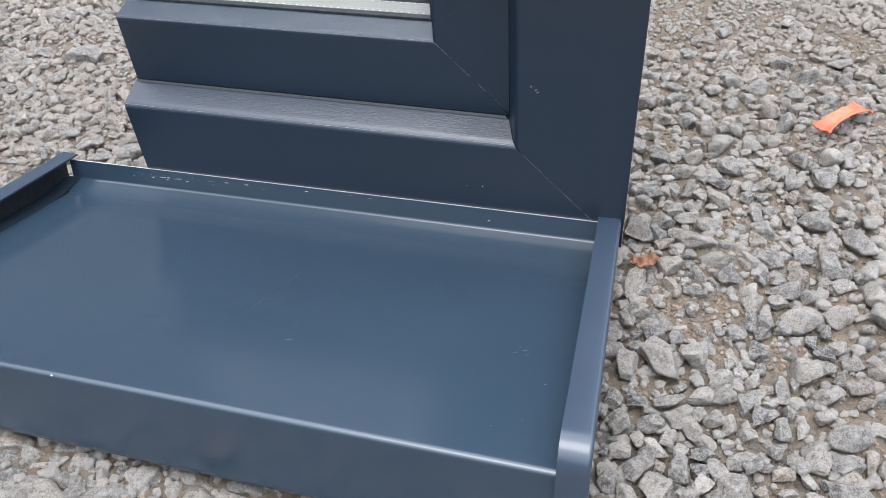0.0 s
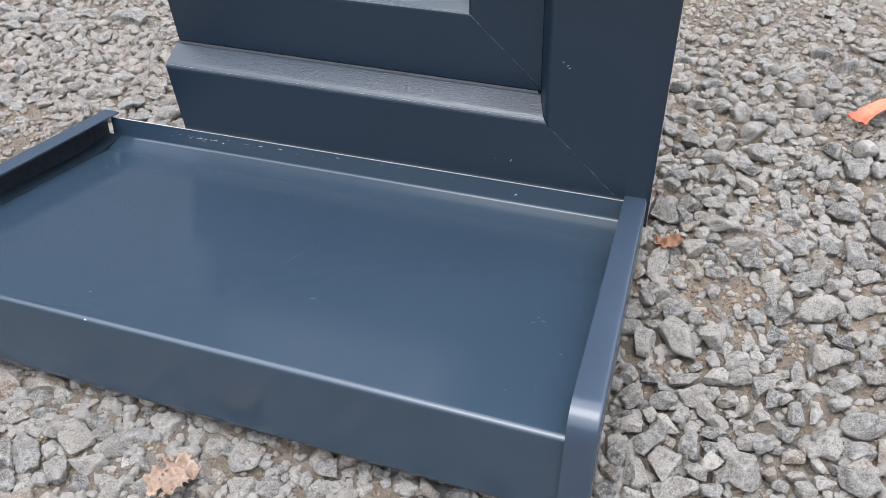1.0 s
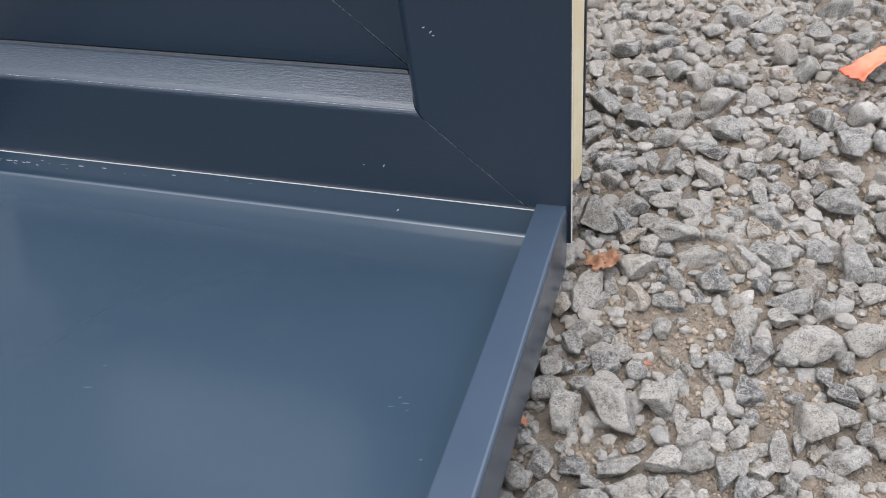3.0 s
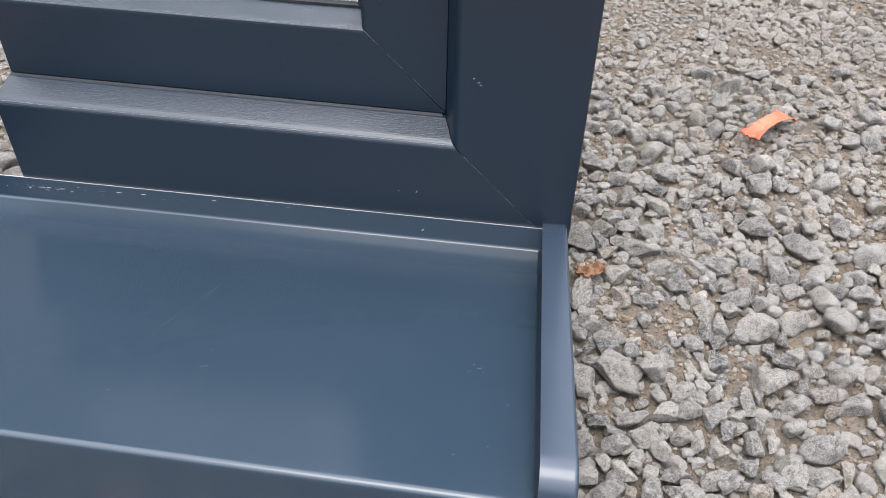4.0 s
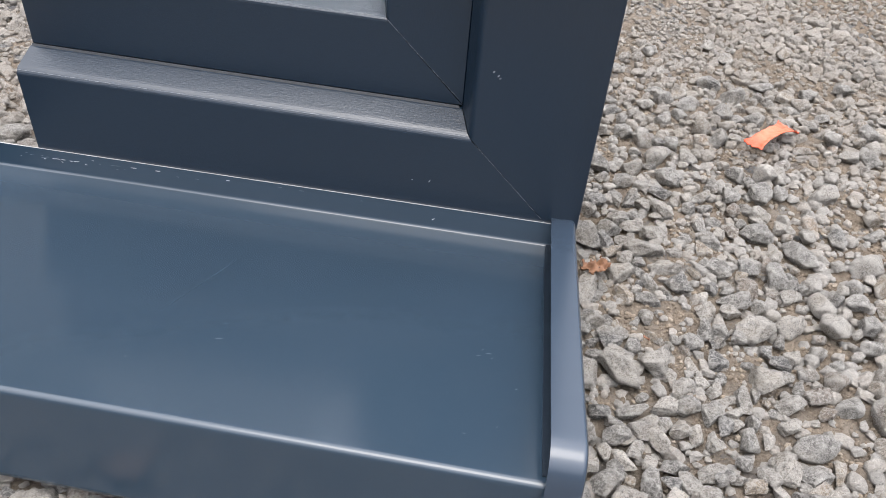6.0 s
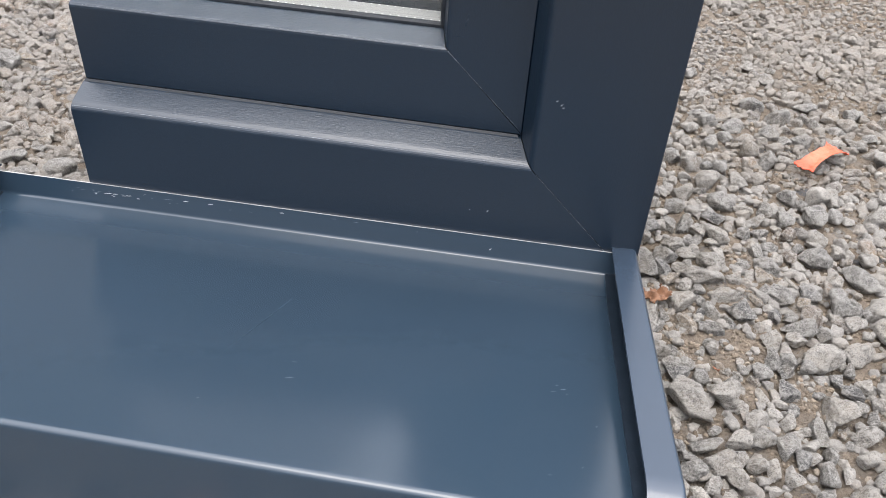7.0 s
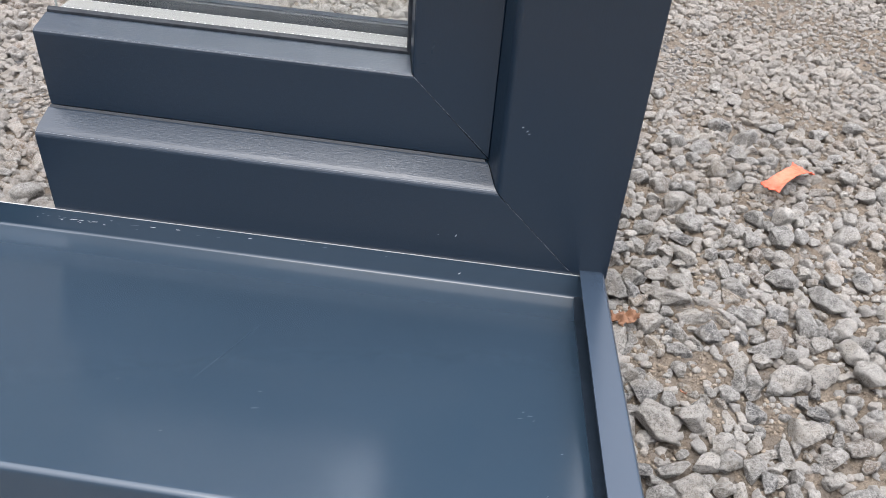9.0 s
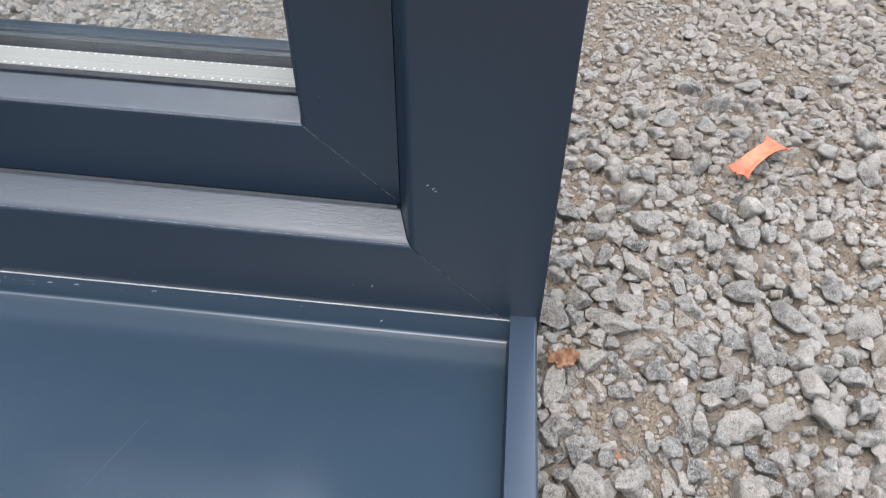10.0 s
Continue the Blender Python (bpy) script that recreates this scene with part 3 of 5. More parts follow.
def ground_height(x, y):
    far = min(1.0, max(0.0, math.hypot(x + 0.1, y) - 1.2))
    h = 0.0045 * noise.noise((x * 5, y * 5, 0.3)) + 0.0035 * noise.noise((x * 16, y * 16, 1.7)) + 0.0022 * noise.noise((x * 55, y * 55, 4.1))
    if far == 0:
        h += 0.0016 * noise.noise((x * 130, y * 130, 2.6)) + 0.0010 * noise.noise((x * 260, y * 260, 8.6))
    low = (0.0026 if mapped(x, y) else 0.0040) * (1 - far) * max(0.0, min(1.0, 1.25 - 2.2 * bare(x, y)))
    low *= 1.0 - 0.65 * max(0.0, min(1.0, (-0.19 - y) / 0.03, (0.02 - x) / 0.04))
    for a, b, r in SAND_SPOTS:
        low *= min(1.0, ((x - a) ** 2 + (y - b) ** 2) / (3.6 * r * r))
    return -0.0016 + 0.8 * h - low + 0.008 * max(0.0, min(1.0, y / 0.5)) + 0.03 * far * noise.noise((x * 0.7, y * 0.7, 9))


def axis_ends(mid, reach=60):
    """Adds ever wider steps to both ends of a row of places."""
    left_, right_, s_ = [mid[0]], [mid[-1]], 0.011
    while right_[-1] - mid[-1] < reach:
        s_ *= 1.28
        left_.append(left_[-1] - s_)
        right_.append(right_[-1] + s_)
    return left_[:0:-1] + mid + right_[1:]


def near_axis(lo, a, b, hi):
    fine = list(np.arange(a, b, 0.0044))
    return axis_ends(list(np.arange(lo, a, 0.011)) + fine + list(np.arange(b, hi, 0.011)))


gx, gy = near_axis(-1.2, -0.5, 0.34, 1.1), near_axis(-0.5, -0.34, 0.36, 1.8)
vs = [(x, y, ground_height(x, y)) for y in gy for x in gx]
w = len(gx)
fs = [(j * w + i, j * w + i + 1, (j + 1) * w + i + 1, (j + 1) * w + i) for j in range(len(gy) - 1) for i in range(w - 1)]
ground = tagged(new("ground", mesh_of("ground", vs, fs, [SAND], None, True)), "sandy grey-brown gravel ground", "ground", kind="structure")


def unseen_wall():
    """A plain unseen wall added all round, far off, to block low sky; higher behind and left of the samples to dim
    reflections.
    """
    m = Mat("unseen_wall_grey", 0.9)
    a_, b_ = m.noise(0.6, 3), m.noise(9, 4)
    m.set(m.mix(m.range(b_, 0.3, 0.7, 0.0, 0.5), m.ramp(a_, (0.3, (0.17, 0.172, 0.168)), (0.7, (0.22, 0.22, 0.212))), (0.155, 0.157, 0.155)), None, m.bump(b_, 0.01, 0.5))
    sides, r0, r1 = 40, 15.0, 15.3
    v_, f_ = [], []
    for i in range(sides):
        turn = 2 * math.pi * i / sides
        # the taller stretch is added to darken what the sill and foil reflect
        h = 14.0 if radians(107) < turn < radians(205) else 4.6
        c_, s_ = math.cos(turn), math.sin(turn)
        v_ += [(r0 * c_, r0 * s_, -0.2), (r0 * c_, r0 * s_, h), (r1 * c_, r1 * s_, h), (r1 * c_, r1 * s_, -0.2)]
    for i in range(sides):
        j = (i + 1) % sides
        f_ += [(4 * i + e, 4 * i + (e + 1) % 4, 4 * j + (e + 1) % 4, 4 * j + e) for e in range(4)]
    return tagged(new("wall_yard", fix_normals(mesh_of("wall_yard", v_, f_, [m.m]))), "plain grey wall added out of view to block low sky", "wall", kind="structure")


unseen_wall()


# ---- stones ----
def stone_shapes(count, level, seed):
    """Unit pebbles with planed facets and softened edges, longest along x."""
    bm = bmesh.new()
    bmesh.ops.create_icosphere(bm, subdivisions=level, radius=1.0)
    base = np.array([v.co[:] for v in bm.verts])
    tris = np.array([[v.index for v in f.verts] for f in bm.faces])
    bm.free()
    rng = np.random.default_rng(seed)
    shapes = []
    for _ in range(count):
        p = base.copy()
        for _ in range(rng.integers(10, 17)):
            n = rng.normal(size=3)
            n /= np.linalg.norm(n)
            d = rng.uniform(0.50, 0.80)
            over = np.maximum(0.0, p @ n - d)
            p -= np.outer(over * rng.uniform(0.93, 1.0), n)
        o = rng.uniform(0, 50, 3)
        for i, q in enumerate(p):
            p[i] = q * (1 + 0.09 * noise.noise(Vector(q * 2.0 + o)) + 0.065 * noise.noise(Vector(q * 5 + o)) + (0.05 * noise.noise(Vector(q * 14 + o)) if level > 3 else 0))
        p -= (p.max(0) + p.min(0)) / 2
        p /= np.abs(p).max(0)
        shapes.append(p)
    return shapes, tris


FINE, FINE_T = stone_shapes(30, 4, 11)
MID, MID_T = stone_shapes(24, 3, 12)
LOW, LOW_T = stone_shapes(20, 2, 13)
GRIT, GRIT_T = stone_shapes(12, 1, 14)


def ceiling_over(x, y):
    """How high a stone may reach below the sill and the window."""
    if -0.425 < x < 0.010 and -0.222 < y < 0.002:
        return 0.006
    if -0.350 < x < 0.006 and -0.006 < y < 0.098:
        return 0.0105
    return 1.0


placed = {}
CELL = 0.02


def free(x, y, r, tight):
    cx, cy = int(x // CELL), int(y // CELL)
    reach = int((r + 0.02) // CELL) + 1
    for i in range(cx - reach, cx + reach + 1):
        for j in range(cy - reach, cy + reach + 1):
            for a, b, c in placed.get((i, j), ()):
                if (a - x) ** 2 + (b - y) ** 2 < (tight * (r + c)) ** 2:
                    return False
    return True


def take(x, y, r):
    placed.setdefault((int(x // CELL), int(y // CELL)), []).append((x, y, r))


rs = random.Random(5)
stone_mesh = {}
laid = [0]
loose = {"mid": [], "low": [], "grit": []}
known = {tone: [] for tone in TONES}


def lay_stone(x, y, z, size, turn, tone):
    """One loose stone as an object; alike stones share their mesh."""
    k = (laid[0] * 7 % len(FINE), tone)
    laid[0] += 1
    if k not in stone_mesh:
        stone_mesh[k] = mesh_of("stone", FINE[k[0]], [tuple(int(i) for i in t) for t in FINE_T], [STONE_PIECE[tone]], None, True)
    ob = new("stone", stone_mesh[k])
    ob.parent = ground
    ob.matrix_basis = Matrix.LocRotScale((x, y, z), Euler(turn), size)


def pebble(x, y, length, width, yaw, tone, tall=0.84):
    """A stone of known place: metres, millimetres and degrees; past 300 they join the loose gravel."""
    a, b = 0.00052 * length, 0.00052 * width
    h = tall * b * rs.uniform(0.9, 1.12)
    z = -0.0035 + 0.008 * max(0.0, min(1.0, y / 0.5)) + 0.70 * h + rs.uniform(-0.0006, 0.0006)
    lim = ceiling_over(x, y)
    if lim < 1:
        z = min(z, lim - 0.9 * h)
    tip, lean = rs.gauss(0, 0.14), rs.gauss(0, 0.14)
    if laid[0] < 298:
        lay_stone(x, y, z, (a, b, h), (tip, lean, radians(yaw)), tone)
    else:
        known[tone].append((x, y, z, (a, b, h), radians(yaw), tip, lean))
    n = max(1, round(length / width))
    for i in range(n):
        s_ = ((i + 0.5) / n - 0.5) * 2 * a
        take(x + s_ * math.cos(radians(yaw)), y + s_ * math.sin(radians(yaw)), min(b, 1.1 * a))


pebble(0.0142, -0.0875, 19.5, 13.9, 104, "l")
pebble(0.0328, -0.0800, 31.4, 17.6, 128, "l")
pebble(0.0499, -0.0714, 18.9, 16.4, 59, "l")
pebble(0.0035, -0.0763, 15.0, 12.1, 54, "g")
pebble(0.0195, -0.0695, 14.2, 7.6, 25, "g")
pebble(0.0034, -0.0649, 10.7, 9.7, 114, "g")
pebble(0.0095, -0.0623, 7.7, 7.3, 17, "g")
pebble(0.0167, -0.0603, 7.2, 5.2, 33, "d")
pebble(0.0248, -0.0589, 14.1, 11.2, 143, "d")
pebble(0.0324, -0.0510, 9.6, 9.1, 29, "g")
pebble(0.0397, -0.0581, 11.6, 9.1, 77, "g")
pebble(0.0499, -0.0462, 10.6, 7.0, 103, "b")
pebble(0.0567, -0.0616, 11.7, 9.5, 128, "g")
pebble(0.0605, -0.0532, 7.5, 5.0, 102, "g")
pebble(-0.0078, -0.0826, 11.4, 10.1, 30, "b")
pebble(-0.0020, -0.1021, 11.3, 8.0, 137, "d")
pebble(0.0086, -0.1119, 12.9, 10.6, 115, "g")
pebble(-0.0016, -0.1196, 17.1, 10.1, 157, "g")
pebble(-0.0077, -0.1281, 8.2, 7.8, 147, "b")
pebble(0.0212, -0.1100, 12.2, 10.1, 175, "d")
pebble(0.0302, -0.1149, 10.8, 7.0, 3, "g")
pebble(0.0387, -0.1061, 17.7, 8.8, 23, "g")
pebble(0.0549, -0.0996, 15.3, 10.1, 22, "w")
pebble(0.0440, -0.0942, 8.4, 5.6, 33, "g")
pebble(0.0646, -0.0863, 16.1, 10.9, 56, "l")
pebble(0.0667, -0.0980, 14.3, 10.5, 52, "g")
pebble(0.0435, -0.1166, 17.2, 12.8, 10, "l")
pebble(0.0539, -0.1108, 10.1, 8.2, 69, "g")
pebble(0.0131, -0.1278, 13.3, 12.9, 2, "g")
pebble(0.0301, -0.1237, 15.2, 10.6, 9, "g")
pebble(-0.0044, -0.1373, 13.0, 8.6, 18, "d")
pebble(0.0625, -0.1136, 12.3, 6.7, 21, "g")
pebble(0.0586, -0.0769, 10.4, 8.3, 133, "l")
pebble(0.0147, -0.1019, 7.2, 5.6, 112, "g")
pebble(-0.0102, -0.1123, 6.4, 5.8, 7, "d")
pebble(-0.0005, -0.1303, 7.5, 5.5, 53, "g")
pebble(0.0548, -0.0503, 5.3, 4.2, 101, "l")
pebble(0.0710, -0.0665, 13.0, 7.0, 102, "l")
pebble(0.0842, -0.0600, 12.9, 12.2, 116, "d")
pebble(0.0733, -0.0476, 13.0, 11.2, 91, "g")
pebble(0.0636, -0.0469, 9.5, 6.9, 100, "g")
pebble(0.0682, -0.0556, 8.2, 7.1, 91, "r")
pebble(0.0868, -0.0448, 11.1, 8.1, 58, "d")
pebble(0.0816, -0.0367, 13.9, 8.6, 82, "g")
pebble(0.0897, -0.0364, 11.9, 10.0, 89, "g")
pebble(0.0752, -0.0793, 8.9, 7.8, 158, "w")
pebble(0.0822, -0.0822, 11.5, 7.8, 79, "l")
pebble(0.0860, -0.0726, 9.7, 7.3, 94, "g")
pebble(0.0974, -0.0859, 16.4, 8.2, 99, "g")
pebble(0.0854, -0.0894, 9.3, 6.0, 24, "l")
pebble(0.0918, -0.0943, 9.7, 7.9, 64, "l")
pebble(0.0824, -0.0952, 11.3, 8.1, 97, "g")
pebble(0.0781, -0.0995, 13.7, 9.0, 78, "g")
pebble(0.0916, -0.1029, 9.1, 7.1, 30, "l")
pebble(0.0709, -0.0842, 7.2, 4.2, 102, "d")
pebble(-0.0023, 0.0029, 20.1, 13.1, 110, "l")
pebble(-0.0093, 0.0264, 19.9, 14.2, 110, "d")
pebble(0.0074, 0.0306, 24.2, 16.8, 126, "g")
pebble(0.0220, 0.0311, 15.0, 12.5, 99, "d")
pebble(0.0108, -0.0180, 27.3, 13.7, 70, "l")
pebble(-0.0021, -0.0116, 8.0, 7.4, 13, "d")
pebble(0.0180, -0.0208, 11.9, 6.0, 64, "g")
pebble(0.0308, 0.0020, 19.8, 14.7, 18, "l")
pebble(0.0437, 0.0302, 32.7, 16.3, 156, "l")
pebble(0.0531, 0.0432, 18.2, 14.2, 166, "l")
pebble(0.0400, 0.0506, 16.6, 9.0, 16, "l")
pebble(0.0235, 0.0462, 16.9, 14.6, 15, "g")
pebble(0.0371, 0.0193, 12.8, 9.2, 66, "l")
pebble(0.0269, 0.0245, 13.8, 8.6, 34, "b")
pebble(0.0446, 0.0169, 12.7, 8.5, 63, "g")
pebble(0.0658, 0.0306, 12.4, 9.6, 179, "l")
pebble(0.0605, 0.0126, 22.2, 13.4, 178, "l")
pebble(0.0678, -0.0023, 16.9, 14.5, 131, "d")
pebble(0.0351, -0.0173, 15.6, 10.1, 105, "b")
pebble(0.0157, -0.0441, 16.8, 13.4, 140, "g")
pebble(0.0098, -0.0501, 14.9, 8.6, 110, "g")
pebble(0.0000, -0.0289, 11.9, 10.3, 112, "b")
pebble(0.0241, -0.0416, 11.9, 7.4, 107, "d")
pebble(0.0237, -0.0520, 9.7, 7.9, 20, "g")
pebble(0.0303, -0.0446, 9.9, 7.3, 106, "b")
pebble(0.0410, -0.0372, 10.9, 5.5, 79, "g")
pebble(0.0473, -0.0324, 11.5, 8.4, 103, "g")
pebble(0.0485, -0.0179, 16.2, 8.1, 157, "d")
pebble(0.0432, 0.0068, 8.5, 7.7, 98, "g")
pebble(0.0442, -0.0019, 5.6, 5.2, 26, "d")
pebble(0.0422, -0.0092, 8.4, 4.9, 59, "w")
pebble(0.0510, -0.0023, 14.2, 7.8, 123, "g")
pebble(0.0820, -0.0216, 15.0, 12.0, 75, "l")
pebble(0.0786, 0.0140, 16.8, 8.4, 100, "b")
pebble(0.0767, 0.0363, 10.2, 8.4, 73, "l")
pebble(0.0601, 0.0563, 14.8, 9.5, 101, "l")
pebble(0.0731, 0.0473, 10.5, 9.2, 22, "g")
pebble(0.0846, 0.0226, 12.6, 9.9, 95, "g")
pebble(0.0885, 0.0021, 11.9, 9.5, 93, "d")
pebble(0.0977, -0.0157, 12.7, 9.1, 23, "l")
pebble(0.0649, 0.0608, 8.1, 6.4, 18, "b")
pebble(0.0824, -0.0046, 7.1, 6.6, 75, "w")
pebble(0.0561, -0.0269, 6.7, 4.8, 21, "g")
pebble(0.0843, 0.0380, 14.7, 10.8, 117, "b")
pebble(0.0626, 0.0212, 7.7, 4.7, 18, "g")
pebble(0.0212, -0.0119, 9.1, 7.7, 106, "g")
pebble(0.0045, 0.0214, 8.3, 6.3, 16, "d")
pebble(0.0661, 0.0554, 4.8, 3.8, 18, "w")
pebble(0.0608, -0.0101, 8.8, 7.3, 97, "d")
pebble(0.0892, 0.0466, 19.4, 14.1, 115, "g")
pebble(0.0928, 0.0190, 17.8, 13.5, 132, "g")
pebble(0.0977, 0.0030, 9.1, 7.6, 28, "g")
pebble(0.0968, 0.0587, 12.0, 9.0, 95, "l")
pebble(0.0851, 0.0639, 11.2, 8.4, 97, "g")
pebble(0.0949, 0.0708, 11.1, 9.5, 21, "g")
pebble(0.0163, 0.0933, 9.0, 7.0, 13, "g")
pebble(0.0243, 0.0929, 9.0, 8.4, 7, "w")
pebble(0.0287, 0.0825, 17.2, 8.6, 104, "g")
pebble(0.0124, 0.0735, 19.5, 14.4, 14, "d")
pebble(-0.0001, 0.0836, 9.1, 7.0, 13, "d")
pebble(-0.0041, 0.0658, 10.2, 8.9, 112, "g")
pebble(0.0394, 0.0824, 18.4, 10.5, 57, "g")
pebble(0.0466, 0.0774, 13.1, 9.9, 103, "l")
pebble(0.0602, 0.0750, 20.5, 14.6, 130, "l")
pebble(0.0601, 0.0971, 17.4, 10.1, 176, "d")
pebble(0.0784, 0.0941, 10.2, 8.3, 99, "w")
pebble(0.0791, 0.0820, 10.1, 9.5, 92, "g")
pebble(0.0898, 0.0852, 12.2, 9.1, 17, "g")
pebble(0.0421, 0.0653, 12.7, 7.2, 16, "g")
pebble(0.0305, 0.0583, 14.1, 11.5, 16, "g")
pebble(0.0563, 0.0675, 9.7, 5.8, 16, "l")
pebble(-0.3101, -0.2155, 29.2, 14.6, 10, "b")
pebble(-0.2916, -0.2194, 13.7, 10.6, 153, "l")
pebble(-0.2761, -0.2108, 11.7, 8.3, 4, "g")
pebble(-0.3165, -0.2306, 10.3, 7.8, 165, "g")
pebble(-0.3045, -0.2235, 14.9, 7.5, 13, "g")
pebble(-0.2950, -0.2329, 16.8, 12.1, 179, "g")
pebble(-0.3080, -0.2399, 15.0, 10.9, 175, "l")
pebble(-0.2835, -0.2251, 11.5, 7.2, 8, "l")
pebble(-0.2768, -0.2189, 8.4, 6.6, 154, "g")
pebble(-0.2617, -0.2181, 12.3, 9.6, 175, "l")
pebble(-0.2511, -0.2201, 8.9, 6.4, 4, "g")
pebble(-0.2597, -0.2285, 18.6, 9.3, 17, "g")
pebble(-0.2655, -0.2419, 22.3, 16.3, 145, "l")
pebble(-0.2929, -0.2417, 13.9, 10.5, 167, "l")
pebble(-0.2976, -0.2503, 9.4, 7.8, 95, "b")
pebble(-0.2847, -0.2586, 22.2, 14.5, 142, "g")
pebble(-0.2547, -0.2352, 17.3, 8.8, 13, "g")
pebble(-0.2462, -0.2293, 9.6, 7.6, 171, "g")
pebble(-0.2367, -0.2365, 30.7, 15.4, 45, "g")
pebble(-0.2197, -0.2217, 20.1, 14.9, 108, "l")
pebble(-0.2503, -0.2528, 22.8, 11.9, 12, "l")
pebble(-0.2305, -0.2464, 9.2, 7.2, 173, "w")
pebble(-0.2126, -0.2563, 17.5, 11.4, 8, "g")
pebble(-0.2208, -0.2448, 11.7, 9.3, 148, "d")
pebble(-0.2029, -0.2210, 11.9, 9.1, 135, "l")
pebble(-0.1903, -0.2269, 14.0, 12.6, 79, "l")
pebble(-0.1790, -0.2230, 11.7, 10.7, 51, "g")
pebble(-0.1902, -0.2130, 14.9, 7.4, 158, "b")
pebble(-0.2013, -0.2124, 7.5, 6.2, 176, "l")
pebble(-0.1684, -0.2260, 17.5, 16.0, 90, "l")
pebble(-0.1676, -0.2099, 12.7, 8.6, 11, "l")
pebble(-0.1528, -0.2250, 10.3, 8.7, 179, "d")
pebble(-0.1647, -0.2416, 16.4, 13.9, 172, "l")
pebble(-0.1498, -0.2365, 14.3, 11.3, 6, "g")
pebble(-0.1800, -0.2388, 11.7, 8.7, 6, "b")
pebble(-0.1878, -0.2480, 10.3, 8.4, 175, "g")
pebble(-0.2373, -0.2158, 8.0, 6.3, 176, "d")
pebble(-0.2174, -0.2097, 9.4, 6.4, 9, "d")
pebble(-0.1265, -0.2289, 12.5, 9.9, 9, "l")
pebble(-0.1268, -0.2181, 13.4, 11.6, 2, "g")
pebble(-0.1200, -0.2085, 11.4, 9.1, 38, "b")
pebble(-0.1421, -0.2267, 8.9, 7.9, 166, "w")
pebble(-0.1172, -0.2255, 9.9, 7.1, 13, "l")
pebble(-0.0842, -0.2153, 14.0, 8.5, 16, "l")
pebble(-0.0732, -0.2122, 11.2, 10.7, 6, "b")
pebble(-0.1094, -0.2111, 7.5, 7.0, 140, "g")
pebble(-0.1015, -0.2111, 9.3, 5.6, 146, "d")
pebble(-0.1057, -0.2232, 6.4, 5.6, 123, "w")
pebble(-0.0589, -0.2103, 13.9, 6.9, 17, "g")
pebble(0.0053, -0.1197, 8.1, 4.2, 98, "l")
pebble(0.0523, -0.1212, 14.0, 10.5, 121, "l")
pebble(0.0235, -0.1345, 10.1, 7.5, 91, "l")
pebble(0.0401, -0.1303, 13.3, 8.3, 45, "l")
pebble(0.0339, -0.1384, 14.4, 7.5, 145, "w")
pebble(0.0161, -0.1443, 12.8, 9.2, 22, "l")
pebble(0.0115, -0.1377, 6.5, 5.0, 24, "d")
pebble(0.0082, -0.1446, 9.6, 5.9, 53, "d")
pebble(0.0303, -0.1449, 11.5, 10.7, 117, "g")
pebble(0.0256, -0.1527, 16.8, 11.5, 45, "g")
pebble(0.0468, -0.1372, 9.3, 6.6, 67, "l")
pebble(0.0581, -0.1360, 15.7, 9.1, 21, "g")
pebble(0.0471, -0.1489, 15.3, 11.9, 84, "g")
pebble(0.0564, -0.1473, 10.6, 9.2, 157, "d")
pebble(0.0645, -0.1449, 15.4, 10.0, 121, "l")
pebble(0.0129, -0.1638, 13.1, 11.9, 63, "g")
pebble(0.0074, -0.1567, 8.1, 6.3, 58, "l")
pebble(0.0356, -0.1644, 19.0, 16.5, 73, "l")
pebble(0.0230, -0.1732, 16.3, 13.0, 88, "l")
pebble(0.0515, -0.1617, 12.0, 8.3, 152, "l")
pebble(0.0577, -0.1556, 11.4, 9.5, 41, "w")
pebble(0.0633, -0.1621, 11.0, 8.7, 63, "g")
pebble(0.0108, -0.1753, 10.8, 8.8, 170, "r")
pebble(0.0429, -0.1761, 21.7, 11.1, 20, "l")
pebble(0.0100, -0.1866, 11.1, 9.6, 35, "d")
pebble(0.0248, -0.1828, 13.6, 6.9, 19, "w")
pebble(0.0601, -0.1712, 10.9, 8.2, 29, "g")
pebble(0.0302, -0.1760, 4.7, 3.7, 87, "g")
pebble(0.0368, -0.1493, 7.1, 6.3, 55, "b")
pebble(0.0899, -0.0855, 10.8, 5.4, 19, "l")
pebble(0.0862, -0.1065, 12.7, 8.8, 83, "d")
pebble(0.0714, -0.1146, 12.0, 7.3, 88, "l")
pebble(0.0797, -0.1198, 9.7, 8.3, 176, "l")
pebble(0.0976, -0.1131, 14.4, 11.5, 69, "g")
pebble(0.0764, -0.1364, 16.9, 9.5, 21, "l")
pebble(0.0973, -0.1392, 12.4, 6.9, 22, "b")
pebble(0.0733, -0.1570, 20.4, 16.6, 99, "l")
pebble(0.0862, -0.1523, 11.2, 7.2, 85, "b")
pebble(0.0913, -0.1578, 9.2, 6.5, 29, "g")
pebble(0.0990, -0.1494, 9.2, 4.6, 20, "l")
pebble(0.0820, -0.1376, 11.2, 9.9, 101, "d")
pebble(0.0891, -0.1365, 8.5, 6.3, 31, "g")
pebble(0.0941, -0.1263, 9.8, 7.6, 36, "g")
pebble(0.1000, -0.0086, 19.6, 11.3, 176, "g")
pebble(0.1001, -0.0389, 10.5, 9.4, 63, "g")
pebble(-0.2305, -0.2603, 14.8, 11.5, 151, "l")
pebble(0.1009, -0.0985, 10.3, 9.0, 50, "g")
pebble(0.1012, 0.0942, 6.0, 5.8, 63, "l")
pebble(0.0890, 0.0991, 13.9, 9.3, 16, "g")
